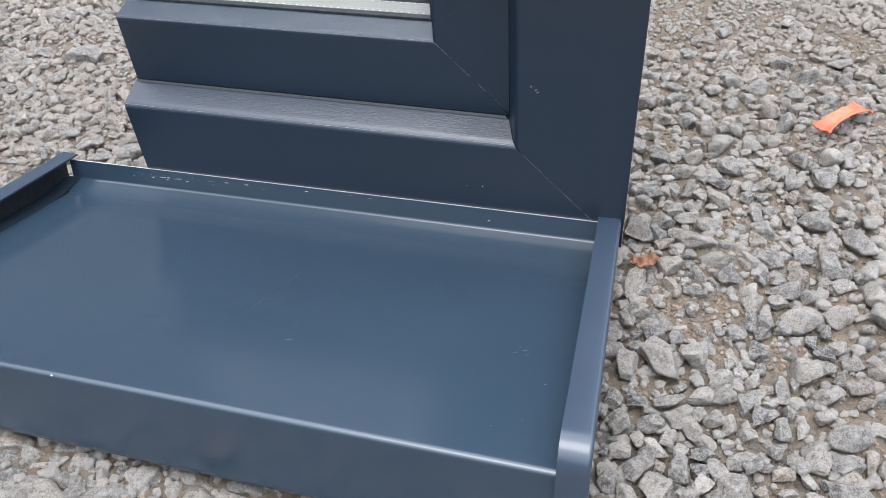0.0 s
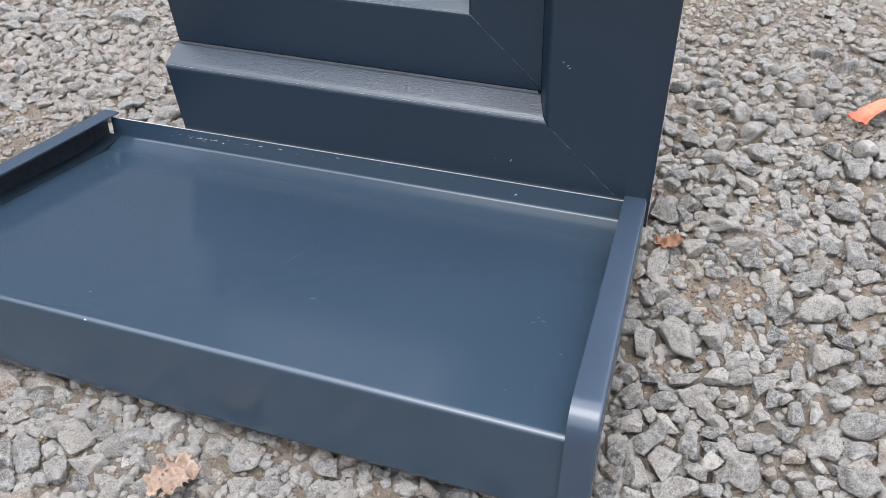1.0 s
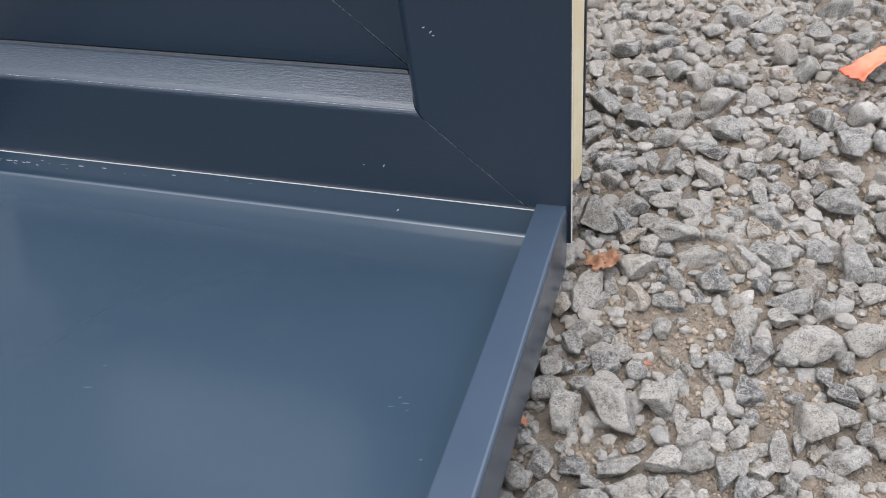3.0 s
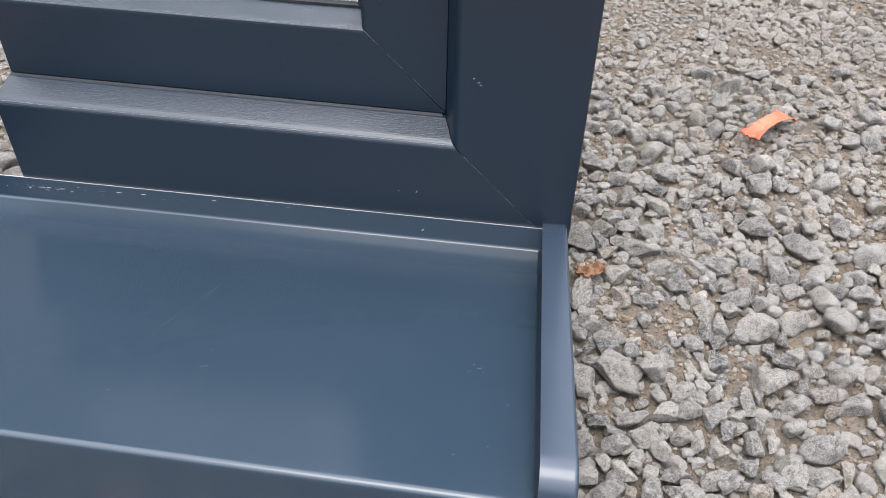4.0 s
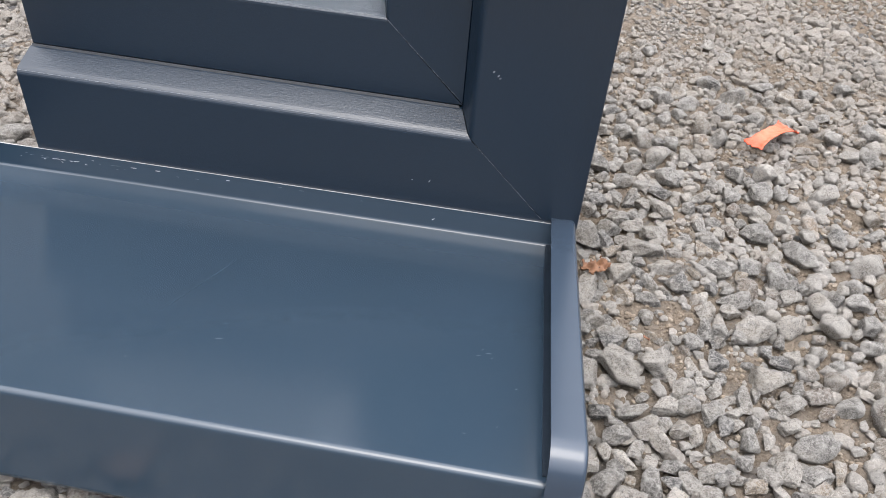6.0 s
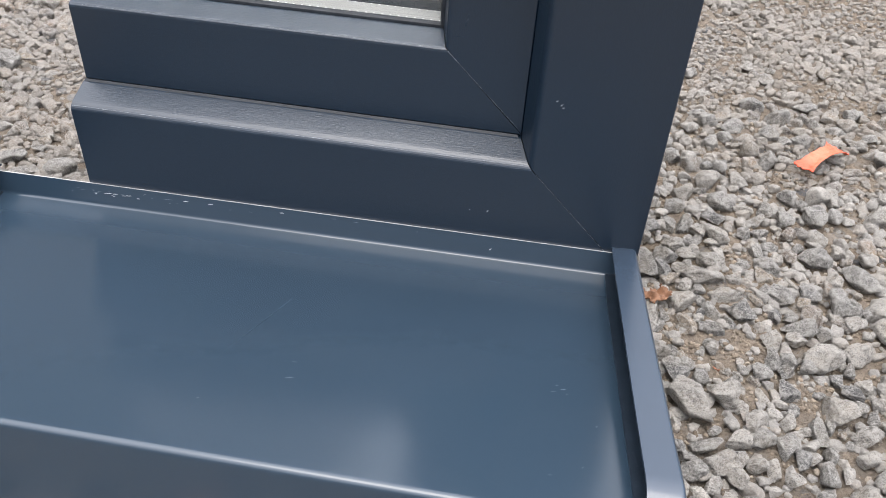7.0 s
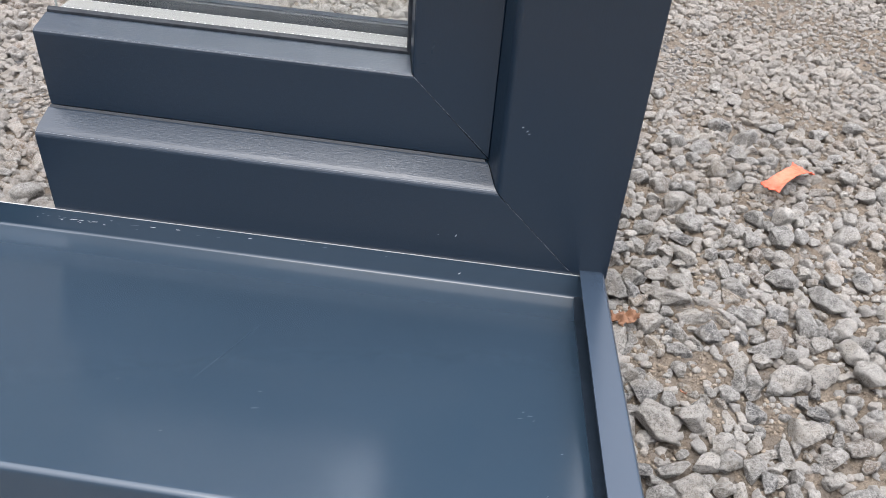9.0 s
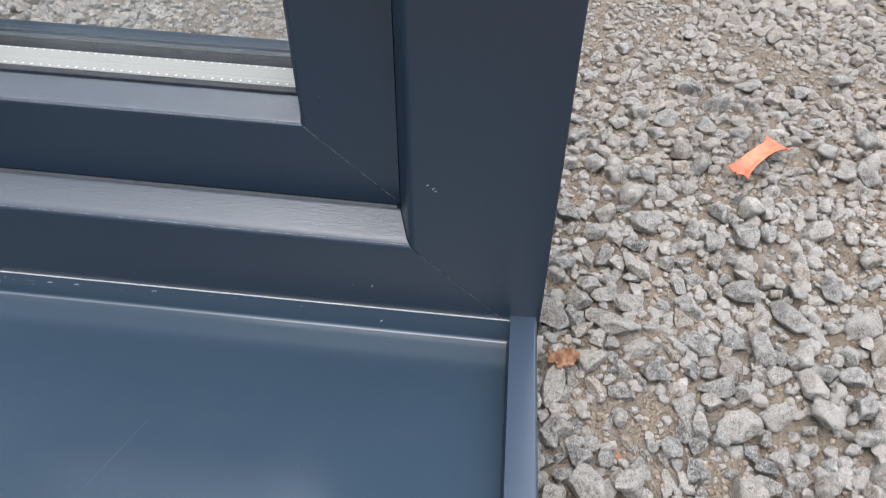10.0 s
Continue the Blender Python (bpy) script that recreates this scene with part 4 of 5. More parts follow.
pebble(-0.2967, -0.2618, 22.3, 11.1, 131, "d")
pebble(-0.2628, -0.2621, 22.7, 12.7, 135, "l")
pebble(0.1029, -0.1577, 11.0, 8.8, 159, "l")
pebble(0.1029, -0.0578, 9.3, 5.5, 47, "d")
pebble(0.1031, 0.0349, 12.9, 6.8, 135, "l")
pebble(-0.2476, -0.2637, 12.4, 9.6, 167, "d")
pebble(-0.0074, 0.1017, 14.0, 10.1, 44, "l")
pebble(0.1043, -0.1321, 13.3, 8.4, 130, "l")
pebble(0.1046, -0.0790, 10.9, 5.5, 76, "g")
pebble(0.1054, 0.0630, 13.8, 10.2, 94, "r")
pebble(0.0327, 0.1030, 15.4, 11.2, 35, "g")
pebble(0.1077, -0.1100, 10.5, 6.4, 83, "l")
pebble(0.0178, 0.1055, 10.7, 7.9, 13, "g")
pebble(0.1081, 0.0179, 9.6, 8.3, 32, "b")
pebble(0.1090, 0.0860, 11.9, 9.6, 19, "r")
pebble(0.1092, -0.0312, 24.2, 16.6, 7, "l")
pebble(0.1093, -0.1406, 10.1, 7.1, 137, "w")
pebble(0.1098, 0.0044, 15.9, 13.7, 82, "r")
pebble(0.1101, -0.0709, 19.7, 15.9, 149, "l")
pebble(0.1105, -0.0832, 6.8, 5.4, 84, "b")
pebble(0.0088, 0.1084, 8.7, 7.9, 5, "d")
pebble(0.1094, 0.1037, 14.3, 12.1, 94, "g")
pebble(0.1114, -0.1275, 18.8, 14.3, 122, "l")
pebble(-0.2739, -0.2716, 10.3, 7.1, 146, "l")
pebble(0.1119, -0.1499, 10.7, 7.9, 17, "l")
pebble(0.1125, 0.0286, 17.3, 13.1, 91, "d")
pebble(0.1127, -0.0899, 6.1, 5.1, 41, "g")
pebble(0.1132, 0.0745, 10.4, 7.8, 19, "g")
pebble(0.1146, -0.0454, 11.7, 7.3, 93, "d")
pebble(0.0826, 0.1121, 14.0, 9.3, 153, "l")
pebble(0.1153, -0.0083, 11.1, 9.8, 72, "g")
pebble(-0.2849, -0.2755, 14.0, 9.9, 152, "g")
pebble(0.0969, 0.1128, 15.8, 11.1, 97, "g")
pebble(0.0522, 0.1139, 5.9, 5.6, 5, "w")
pebble(-0.0096, 0.1141, 11.2, 9.2, 9, "g")
pebble(0.0668, 0.1156, 18.1, 16.1, 12, "g")
pebble(0.1199, -0.1388, 9.3, 6.1, 28, "g")
pebble(0.1201, -0.0981, 11.8, 9.1, 37, "l")
pebble(0.1215, -0.0531, 12.9, 8.1, 142, "d")
pebble(0.1216, -0.0840, 17.2, 11.6, 27, "l")
pebble(0.0157, 0.1190, 18.2, 14.0, 144, "g")
pebble(0.1221, 0.0622, 19.1, 15.1, 22, "g")
pebble(0.0397, 0.1197, 15.2, 14.4, 1, "l")
pebble(0.1229, -0.0635, 10.4, 7.7, 30, "g")
pebble(0.1236, -0.0364, 11.3, 7.6, 62, "g")
pebble(0.1256, 0.0025, 10.6, 7.3, 147, "r")
pebble(0.1257, 0.0800, 13.1, 8.8, 135, "l")
pebble(0.1261, 0.0101, 10.3, 5.4, 167, "l")
pebble(0.1269, -0.1463, 19.6, 14.7, 178, "g")
pebble(0.1275, 0.0859, 15.5, 12.6, 21, "l")
pebble(0.1276, -0.1271, 16.6, 11.4, 29, "g")
pebble(0.1277, -0.1366, 15.2, 7.6, 41, "b")
pebble(0.1288, -0.0690, 12.2, 6.1, 84, "g")
pebble(0.1289, 0.0212, 21.1, 16.4, 98, "g")
pebble(0.1294, -0.0465, 11.5, 9.9, 58, "l")
pebble(-0.0169, 0.1266, 13.1, 9.5, 11, "g")
pebble(0.1306, -0.1106, 25.3, 13.5, 22, "g")
pebble(0.1313, -0.0218, 18.4, 15.2, 179, "w")
pebble(0.0522, 0.1283, 13.6, 7.2, 14, "g")
pebble(0.1319, 0.0429, 13.0, 9.7, 45, "l")
pebble(0.1322, -0.0615, 3.7, 3.0, 39, "w")
pebble(0.1304, 0.1108, 20.4, 15.7, 93, "g")
pebble(0.1343, -0.1361, 10.8, 6.9, 27, "l")
pebble(0.1352, 0.0358, 7.1, 5.6, 26, "r")
pebble(0.1356, 0.0054, 13.6, 9.2, 24, "l")
pebble(-0.0036, 0.1339, 28.9, 14.4, 123, "g")
pebble(0.1145, 0.1318, 13.8, 13.8, 162, "g")
pebble(0.1382, -0.0740, 14.9, 10.4, 30, "r")
pebble(0.1390, 0.0751, 10.5, 9.7, 40, "l")
pebble(0.1252, 0.1267, 12.0, 8.1, 94, "g")
pebble(0.1392, 0.0173, 8.7, 7.6, 70, "g")
pebble(0.1400, -0.1223, 13.3, 6.7, 86, "b")
pebble(0.1408, 0.0270, 8.5, 4.2, 149, "g")
pebble(0.1414, -0.0844, 11.6, 7.0, 26, "r")
pebble(0.1420, -0.0018, 7.8, 6.3, 34, "l")
pebble(0.1435, 0.0669, 8.0, 7.3, 51, "b")
pebble(0.1436, 0.0347, 7.0, 5.5, 27, "b")
pebble(0.1440, -0.0397, 10.7, 8.9, 47, "g")
pebble(0.0586, 0.1421, 24.8, 16.1, 53, "l")
pebble(0.1460, 0.0178, 8.7, 7.4, 70, "g")
pebble(0.1466, 0.0760, 9.5, 7.2, 88, "l")
pebble(0.1472, -0.0266, 8.6, 7.0, 39, "r")
pebble(0.0817, 0.1444, 16.3, 14.2, 103, "l")
pebble(0.1480, 0.0486, 26.9, 14.2, 117, "g")
pebble(0.1495, -0.0601, 16.6, 12.6, 37, "r")
pebble(0.0084, 0.1465, 11.7, 8.4, 11, "l")
pebble(0.1463, 0.1171, 15.6, 10.2, 92, "g")
pebble(0.1522, 0.0215, 17.2, 12.6, 71, "l")
pebble(0.1529, -0.0797, 15.6, 11.7, 38, "g")
pebble(0.1532, 0.0013, 20.1, 16.1, 136, "w")
pebble(0.1547, -0.0455, 10.0, 8.1, 64, "g")
pebble(0.1565, 0.0688, 14.5, 12.2, 52, "g")
pebble(0.1566, -0.0195, 18.4, 16.5, 84, "l")
pebble(0.1376, 0.1393, 17.8, 17.2, 15, "w")
pebble(0.0265, 0.1560, 8.7, 8.3, 133, "l")
pebble(0.1602, 0.0103, 16.4, 12.8, 28, "d")
pebble(0.1491, 0.1400, 19.8, 9.9, 93, "l")
pebble(0.0710, 0.1624, 14.1, 12.3, 106, "g")
pebble(0.0612, 0.1637, 12.5, 10.5, 7, "d")
pebble(0.1679, -0.0354, 9.3, 5.8, 16, "l")
pebble(0.1704, 0.0201, 9.5, 7.1, 63, "l")
pebble(-0.0150, 0.1669, 20.6, 10.3, 107, "l")
pebble(0.1719, -0.0163, 8.5, 6.5, 30, "l")
pebble(0.0147, 0.1687, 13.1, 12.4, 140, "l")
pebble(0.0348, 0.1708, 15.4, 14.4, 129, "g")
pebble(0.0480, 0.1719, 17.6, 12.2, 103, "l")
pebble(-0.3965, 0.0465, 23.4, 16.1, 11, "g", 0.62)
pebble(-0.3967, 0.0375, 14.0, 7.4, 13, "g", 0.62)
pebble(0.1769, 0.0091, 16.1, 11.3, 19, "g")
pebble(0.1775, 0.0738, 19.5, 12.5, 72, "d")
pebble(0.1776, -0.0282, 19.3, 10.4, 13, "g")
pebble(0.1787, -0.0094, 16.4, 12.8, 48, "g")
pebble(0.1755, 0.1199, 20.8, 18.0, 44, "l")
pebble(0.1802, 0.0244, 14.8, 11.5, 28, "g")
pebble(0.1714, 0.1410, 10.3, 5.2, 78, "w")
pebble(0.1076, 0.1768, 16.0, 14.8, 85, "g", 1.20)
pebble(-0.0287, 0.1817, 15.9, 10.3, 10, "d")
pebble(0.0573, 0.1851, 11.6, 8.5, 9, "b")
pebble(0.1904, 0.0466, 21.7, 16.6, 25, "l")
pebble(0.1906, 0.0342, 10.5, 8.3, 33, "w")
pebble(0.1211, 0.1847, 10.7, 10.2, 120, "l")
pebble(-0.0001, 0.1916, 19.5, 12.2, 10, "d")
pebble(0.0956, 0.1900, 18.5, 15.0, 98, "b", 1.25)
pebble(0.0337, 0.1919, 10.4, 9.8, 137, "g")
pebble(0.1973, 0.0305, 22.6, 11.3, 71, "b")
pebble(-0.4189, 0.0382, 23.5, 11.7, 16, "g", 0.62)
pebble(-0.4194, 0.0544, 9.4, 7.6, 7, "b", 0.62)
pebble(0.1975, 0.1194, 13.5, 11.5, 50, "b")
pebble(0.1868, 0.1469, 15.4, 10.9, 105, "l")
pebble(0.0666, 0.1974, 17.2, 14.7, 110, "g")
pebble(0.2033, 0.0824, 14.3, 9.4, 15, "g")
pebble(0.2054, 0.1004, 15.5, 12.8, 48, "b")
pebble(-0.4267, 0.0689, 10.6, 6.6, 12, "g", 0.62)
pebble(-0.4267, 0.0775, 10.6, 7.8, 11, "b", 0.62)
pebble(0.0226, 0.2020, 22.1, 11.4, 42, "d")
pebble(-0.4329, 0.0541, 14.5, 12.5, 136, "d", 0.62)
pebble(0.1725, 0.1826, 15.6, 8.9, 10, "r")
pebble(0.0795, 0.2119, 13.0, 11.2, 110, "g")
pebble(0.0960, 0.2135, 15.9, 8.6, 11, "b")
pebble(-0.4400, 0.0521, 25.3, 12.6, 53, "g", 0.62)
pebble(0.1248, 0.2126, 12.2, 11.4, 162, "g")
pebble(0.0510, 0.2185, 15.2, 12.2, 4, "l")
pebble(0.0221, 0.2207, 17.5, 8.7, 11, "g")
pebble(0.1927, 0.1851, 6.9, 5.8, 66, "w")
pebble(0.1397, 0.2177, 16.3, 14.7, 112, "g")
pebble(0.1140, 0.2215, 17.6, 14.2, 98, "g", 1.0)
pebble(0.0873, 0.2271, 21.2, 14.1, 21, "g")
pebble(0.2068, 0.1807, 13.7, 11.0, 18, "l")
pebble(0.0004, 0.2334, 18.2, 10.7, 9, "g")
pebble(0.0674, 0.2344, 16.9, 14.6, 12, "g")
pebble(0.1670, 0.2229, 16.3, 8.2, 5, "w")
pebble(0.1994, 0.2030, 19.7, 13.7, 12, "g")
pebble(-0.4668, 0.0648, 26.2, 13.1, 163, "g", 0.62)
pebble(0.1058, 0.2432, 11.3, 8.1, 7, "g", 0.60)
pebble(0.0786, 0.2438, 17, 12.2, 9, "b", 0.60)
pebble(-0.4700, 0.0889, 20.1, 10.1, 16, "g", 0.62)
pebble(0.2225, 0.1825, 20.7, 11.7, 120, "g")
pebble(0.0605, 0.2455, 17.2, 12.5, 5, "g", 0.60)
pebble(0.1836, 0.2248, 18.9, 9.4, 132, "g")
pebble(0.1250, 0.2475, 19.5, 15.8, 167, "g", 1.0)
pebble(0.2286, 0.1941, 17.7, 15.5, 32, "l")
pebble(0.2205, 0.2074, 9.9, 8.9, 46, "b")
pebble(0.1743, 0.2436, 16.7, 9.6, 9, "g", 0.60)
pebble(-0.4881, 0.0350, 19.2, 11.0, 12, "b", 0.62)
pebble(-0.4912, 0.0194, 16.5, 8.2, 16, "g", 0.62)
pebble(0.1986, 0.2398, 12.1, 10.5, 18, "g", 0.60)
pebble(0.1064, 0.2675, 19.0, 13.8, 8, "d", 1.0)
pebble(0.2053, 0.2394, 6.3, 4.2, 76, "l", 0.60)
pebble(0.2312, 0.2225, 17.8, 15.5, 62, "g")
pebble(0.0287, 0.2777, 13.4, 12.8, 15, "g", 0.60)
pebble(0.1710, 0.2661, 16.8, 14.9, 15, "b", 0.60)
pebble(0.0695, 0.2838, 13.3, 11.3, 9, "l", 0.60)
pebble(0.0358, 0.2849, 9, 6.7, 89, "l", 0.60)
pebble(0.1532, 0.2784, 21.7, 15.1, 9, "g", 0.60)
pebble(-0.5132, 0.0055, 13.7, 10.7, 6, "g", 0.62)
pebble(-0.5159, -0.0083, 13.5, 11.5, 175, "g", 0.62)
pebble(0.1920, 0.2763, 15.7, 14.7, 66, "g", 0.60)
pebble(-0.5290, 0.0409, 20.3, 10.1, 80, "g", 0.62)
pebble(-0.5304, 0.0992, 17.3, 8.7, 57, "r", 0.62)
pebble(-0.5334, 0.0233, 14.7, 12.8, 148, "l", 0.62)
pebble(0.2209, 0.2696, 14.8, 13.8, 28, "b", 0.60)
pebble(-0.5009, 0.1308, 7.1, 6.0, 10, "d", 0.62)
pebble(-0.5471, 0.0514, 14.4, 11.4, 8, "b", 0.62)
pebble(0.0591, 0.3219, 24.6, 13.8, 88, "g", 0.60)
pebble(-0.5520, 0.0291, 17.7, 13.1, 136, "d", 0.62)
pebble(0.1272, 0.3271, 17.1, 13.5, 84, "l", 0.60)
pebble(0.2266, 0.2968, 18.1, 12.8, 9, "g", 0.60)
pebble(-0.5445, 0.1131, 22.3, 11.1, 73, "g", 0.62)
pebble(-0.5735, 0.0746, 21.5, 12.0, 131, "d", 0.62)
pebble(-0.5315, 0.1411, 15.5, 13.6, 11, "g", 0.62)
pebble(0.1127, 0.3477, 11.6, 10.9, 5, "l", 0.60)
pebble(-0.4933, 0.1796, 10.9, 7.6, 13, "g", 0.62)
pebble(-0.5212, 0.1528, 12.9, 8.7, 13, "g", 0.62)
pebble(0.1343, 0.3474, 10.2, 8.1, 7, "l", 0.60)
pebble(-0.5463, 0.1317, 11.3, 9.9, 10, "l", 0.62)
pebble(0.1851, 0.3574, 22.3, 11.1, 69, "b", 0.60)
pebble(-0.5832, 0.1199, 16.2, 8.7, 13, "g", 0.62)
pebble(-0.5735, 0.1326, 12.5, 10.0, 12, "l", 0.62)
pebble(-0.5275, 0.1793, 35.9, 25.8, 13, "g", 0.62)
pebble(-0.5151, 0.1972, 17.0, 9.1, 13, "b", 0.62)
pebble(-0.5846, 0.1592, 21.9, 11.0, 23, "g", 0.62)
pebble(-0.6175, 0.1285, 16.2, 10.0, 14, "b", 0.62)
pebble(-0.6292, 0.1223, 14.9, 10.1, 13, "g", 0.62)
pebble(-0.5754, 0.1783, 19.5, 12.8, 14, "d", 0.62)
pebble(-0.6043, 0.1711, 16.5, 13.5, 127, "g", 0.62)
pebble(-0.6424, 0.1414, 22.5, 11.5, 14, "g", 0.62)
pebble(-0.6388, 0.1581, 30.8, 15.4, 20, "g", 0.62)
pebble(-0.6722, 0.1709, 22.8, 11.4, 22, "g", 0.62)


def drop_stone(x, y, r, tight):
    if not free(x, y, r, tight):
        return
    g, lim = ground_height(x, y), ceiling_over(x, y)
    wide, flat = rs.uniform(0.70, 0.96), rs.uniform(0.55, 0.82)
    r2 = r * rs.uniform(1.2, 1.45)
    z = g + r2 * flat * rs.uniform(0.10, 0.62)
    if lim < 1.0:
        z = min(z, lim - 0.95 * r2)
        if z < g - 0.6 * r2:
            return
    take(x, y, r)
    item = (x, y, z, (r2, r2 * wide, r2 * flat), rs.uniform(0, 6.283), rs.gauss(0, 0.3), rs.gauss(0, 0.3))
    d = math.hypot(max(0, x - 0.02, -0.43 - x), max(0, y - 0.1, -0.22 - y))
    if r < 0.0036 or (d > 0.45 and r < 0.0055):
        loose["grit"].append(item)
    elif d < 0.30 and r > 0.0046:
        loose["mid"].append(item)
    else:
        loose["low"].append(item)


def scatter(n, lo, hi, box, tight, open_cut):
    x0, x1, y0, y1 = box
    for _ in range(n):
        x, y = rs.uniform(x0, x1), rs.uniform(y0, y1)
        if min(x - x0, x1 - x, y - y0, y1 - y) < 0.28 * rs.random() ** 3 * (1.0 + 0.8 * noise.noise((x * 4, y * 4, lo * 900))) and (y > 0.2 or abs(x) > 0.5):
            continue
        if ((x + 0.05) / 1.22) ** 2 + ((y - 0.55) / 1.5) ** 2 > 1.0 - 0.5 * rs.random() ** 2:
            continue
        if lo > 0.0014 and open_sand(x, y):
            continue
        thin = (1.0 if lo > 0.007 else 0.62 if lo > 0.0045 else 0.55) * min(0.8 if x > 0 else 0.65, max(0.0, (y - 0.10) / 0.26, 0.35 * min(1.0, (-0.37 - x) / 0.10) if y > -0.1 else 0.0, 0.35 * min(1.0, (y - 0.06) / 0.05, (-x - 0.02) / 0.05)))
        if bare(x, y) > open_cut - thin or (mapped(x, y) and rs.random() < (1.0 if lo > 0.006 else (0.72 if lo > 0.0045 else 0.55 if lo > 0.003 else 0.45) * (0.45 if y < -0.14 else 1.0))):
            continue
        drop_stone(x, y, rs.uniform(lo, hi), tight)


ALL, NEAR = (-1.25, 1.15, -0.50, 2.0), (-0.80, 0.60, -0.48, 0.80)
scatter(250, 0.0092, 0.0110, ALL, 1.0, 0.10)
scatter(2600, 0.0072, 0.0092, ALL, 0.90, 0.12)
scatter(22000, 0.0050, 0.0072, ALL, 0.82, 0.26)
scatter(40000, 0.0034, 0.0050, (-1.0, 0.80, -0.40, 1.30), 0.80, 0.50)
scatter(14000, 0.0022, 0.0040, (-0.60, 0.40, -0.34, 0.50), 0.64, 0.55)
scatter(60000, 0.0012, 0.0027, NEAR, 0.58, 2.0)


def turned(p, size, yaw, tip, lean, at):
    m = np.array((Matrix.Rotation(yaw, 3, "Z") @ Matrix.Rotation(tip, 3, "X") @ Matrix.Rotation(lean, 3, "Y")))
    return (p * np.array(size)) @ m.T + np.array(at)


def gather(name, items, shapes, tris, label, smooth=True, mat=None):
    vs_, fs_, off = [], [], 0
    for i, (x, y, z, r, yaw, tip, lean) in enumerate(items):
        q = turned(shapes[i % len(shapes)], r, yaw, tip, lean, (x, y, z))
        vs_.append(q)
        fs_.append(tris + off)
        off += len(q)
    v_, f_ = np.concatenate(vs_), np.concatenate(fs_)
    me_ = bpy.data.meshes.new(name)
    me_.vertices.add(len(v_))
    me_.vertices.foreach_set("co", v_.ravel())
    me_.loops.add(3 * len(f_))
    me_.loops.foreach_set("vertex_index", f_.ravel())
    me_.polygons.add(len(f_))
    me_.polygons.foreach_set("loop_start", np.arange(0, 3 * len(f_), 3))
    me_.polygons.foreach_set("use_smooth", np.full(len(f_), smooth, dtype=bool))
    me_.materials.append(mat or STONE_LOOSE)
    me_.update(calc_edges=True)
    return tagged(new(name, me_), label, "gravel", kind="stuff")


for tone, items in known.items():
    if items:
        gather("gravel", items, MID, MID_T, "larger crushed limestone stones on sand", True, STONE_PIECE[tone])
gather("gravel", loose["mid"], MID, MID_T, "crushed grey limestone gravel with beige dust")


def dusty(item):
    """Trodden ground away from the samples, where sand dusts the stones."""
    return item[1] > 0.15 or item[0] < -0.40 or item[0] > 0.22


gather("gravel", [i for i in loose["low"] if not dusty(i)], LOW, LOW_T, "small crushed grey limestone gravel", False)
gather("gravel", [i for i in loose["low"] if dusty(i)], LOW, LOW_T, "small dusty grey and beige gravel on sand", False, STONE_DUSTY)
gather("grit", [i for i in loose["grit"] if not dusty(i)], GRIT, GRIT_T, "fine grey stone grit on sand", False)
gather("grit", [i for i in loose["grit"] if dusty(i)], GRIT, GRIT_T, "fine dusty stone grit on sand", False, STONE_DUSTY)

CRUMBS, CRUMBS_T = stone_shapes(10, 1, 15)
SPECKS, SPECKS_T = [], np.array([(0, 2, 4), (2, 1, 4), (1, 3, 4), (3, 0, 4), (2, 0, 5), (1, 2, 5), (3, 1, 5), (0, 3, 5)])
for q in range(8):
    SPECKS.append(np.array([(1, 0, 0), (-1, 0, 0), (0, 1, 0), (0, -1, 0), (0, 0, 1), (0, 0, -1)]) + np.random.default_rng(q).uniform(-0.3, 0.3, (6, 3)))


def crumbs(n, lo, hi, box):
    """Crumbs lie on the open sand and between the stones, thickest in the bare spots."""
    out_ = []
    while len(out_) < n:
        x, y = rs.uniform(box[0], box[1]), rs.uniform(box[2], box[3])
        if ceiling_over(x, y) < 1 or (not open_sand(x, y) and rs.random() > 0.35 + 0.8 * max(0.0, bare(x, y))):
            continue
        size = lo + (hi - lo) * rs.random() ** 2
        out_.append((x, y, ground_height(x, y) + 0.3 * size, (size, size * rs.uniform(0.7, 1.0), size * rs.uniform(0.6, 0.9)), rs.uniform(0, 6.283), rs.gauss(0, 0.4), rs.gauss(0, 0.4)))
    return out_


gather("sand", crumbs(5000, 0.0009, 0.0021, (-0.34, 0.24, -0.32, 0.30)), CRUMBS, CRUMBS_T, "crumbs of beige sand between the stones", False, CRUMB)
gather("sand", crumbs(36000, 0.0004, 0.0011, (-0.36, 0.26, -0.32, 0.34)), SPECKS, SPECKS_T, "coarse beige sand grains between the stones", False, CRUMB)


# ---- litter ----
def sheet(name, nu, nv, place, mat, keep=None, thickness=0.0005):
    """A thin crumpled sheet with a ragged rim."""
    bm = bmesh.new()
    grid = [[bm.verts.new(place(i / nu, j / nv)) for j in range(nv + 1)] for i in range(nu + 1)]
    for i in range(nu):
        for j in range(nv):
            if keep is None or keep((i + 0.5) / nu, (j + 0.5) / nv):
                bm.faces.new((grid[i][j], grid[i + 1][j], grid[i + 1][j + 1], grid[i][j + 1]))
    bmesh.ops.delete(bm, geom=[v for v in bm.verts if not v.link_faces], context="VERTS")
    bmesh.ops.recalc_face_normals(bm, faces=bm.faces)
    bmesh.ops.solidify(bm, geom=bm.faces[:], thickness=thickness)
    me_ = bpy.data.meshes.new(name)
    bm.to_mesh(me_)
    bm.free()
    me_.materials.append(mat)
    me_.polygons.foreach_set("use_smooth", [True] * len(me_.polygons))
    return new(name, me_)


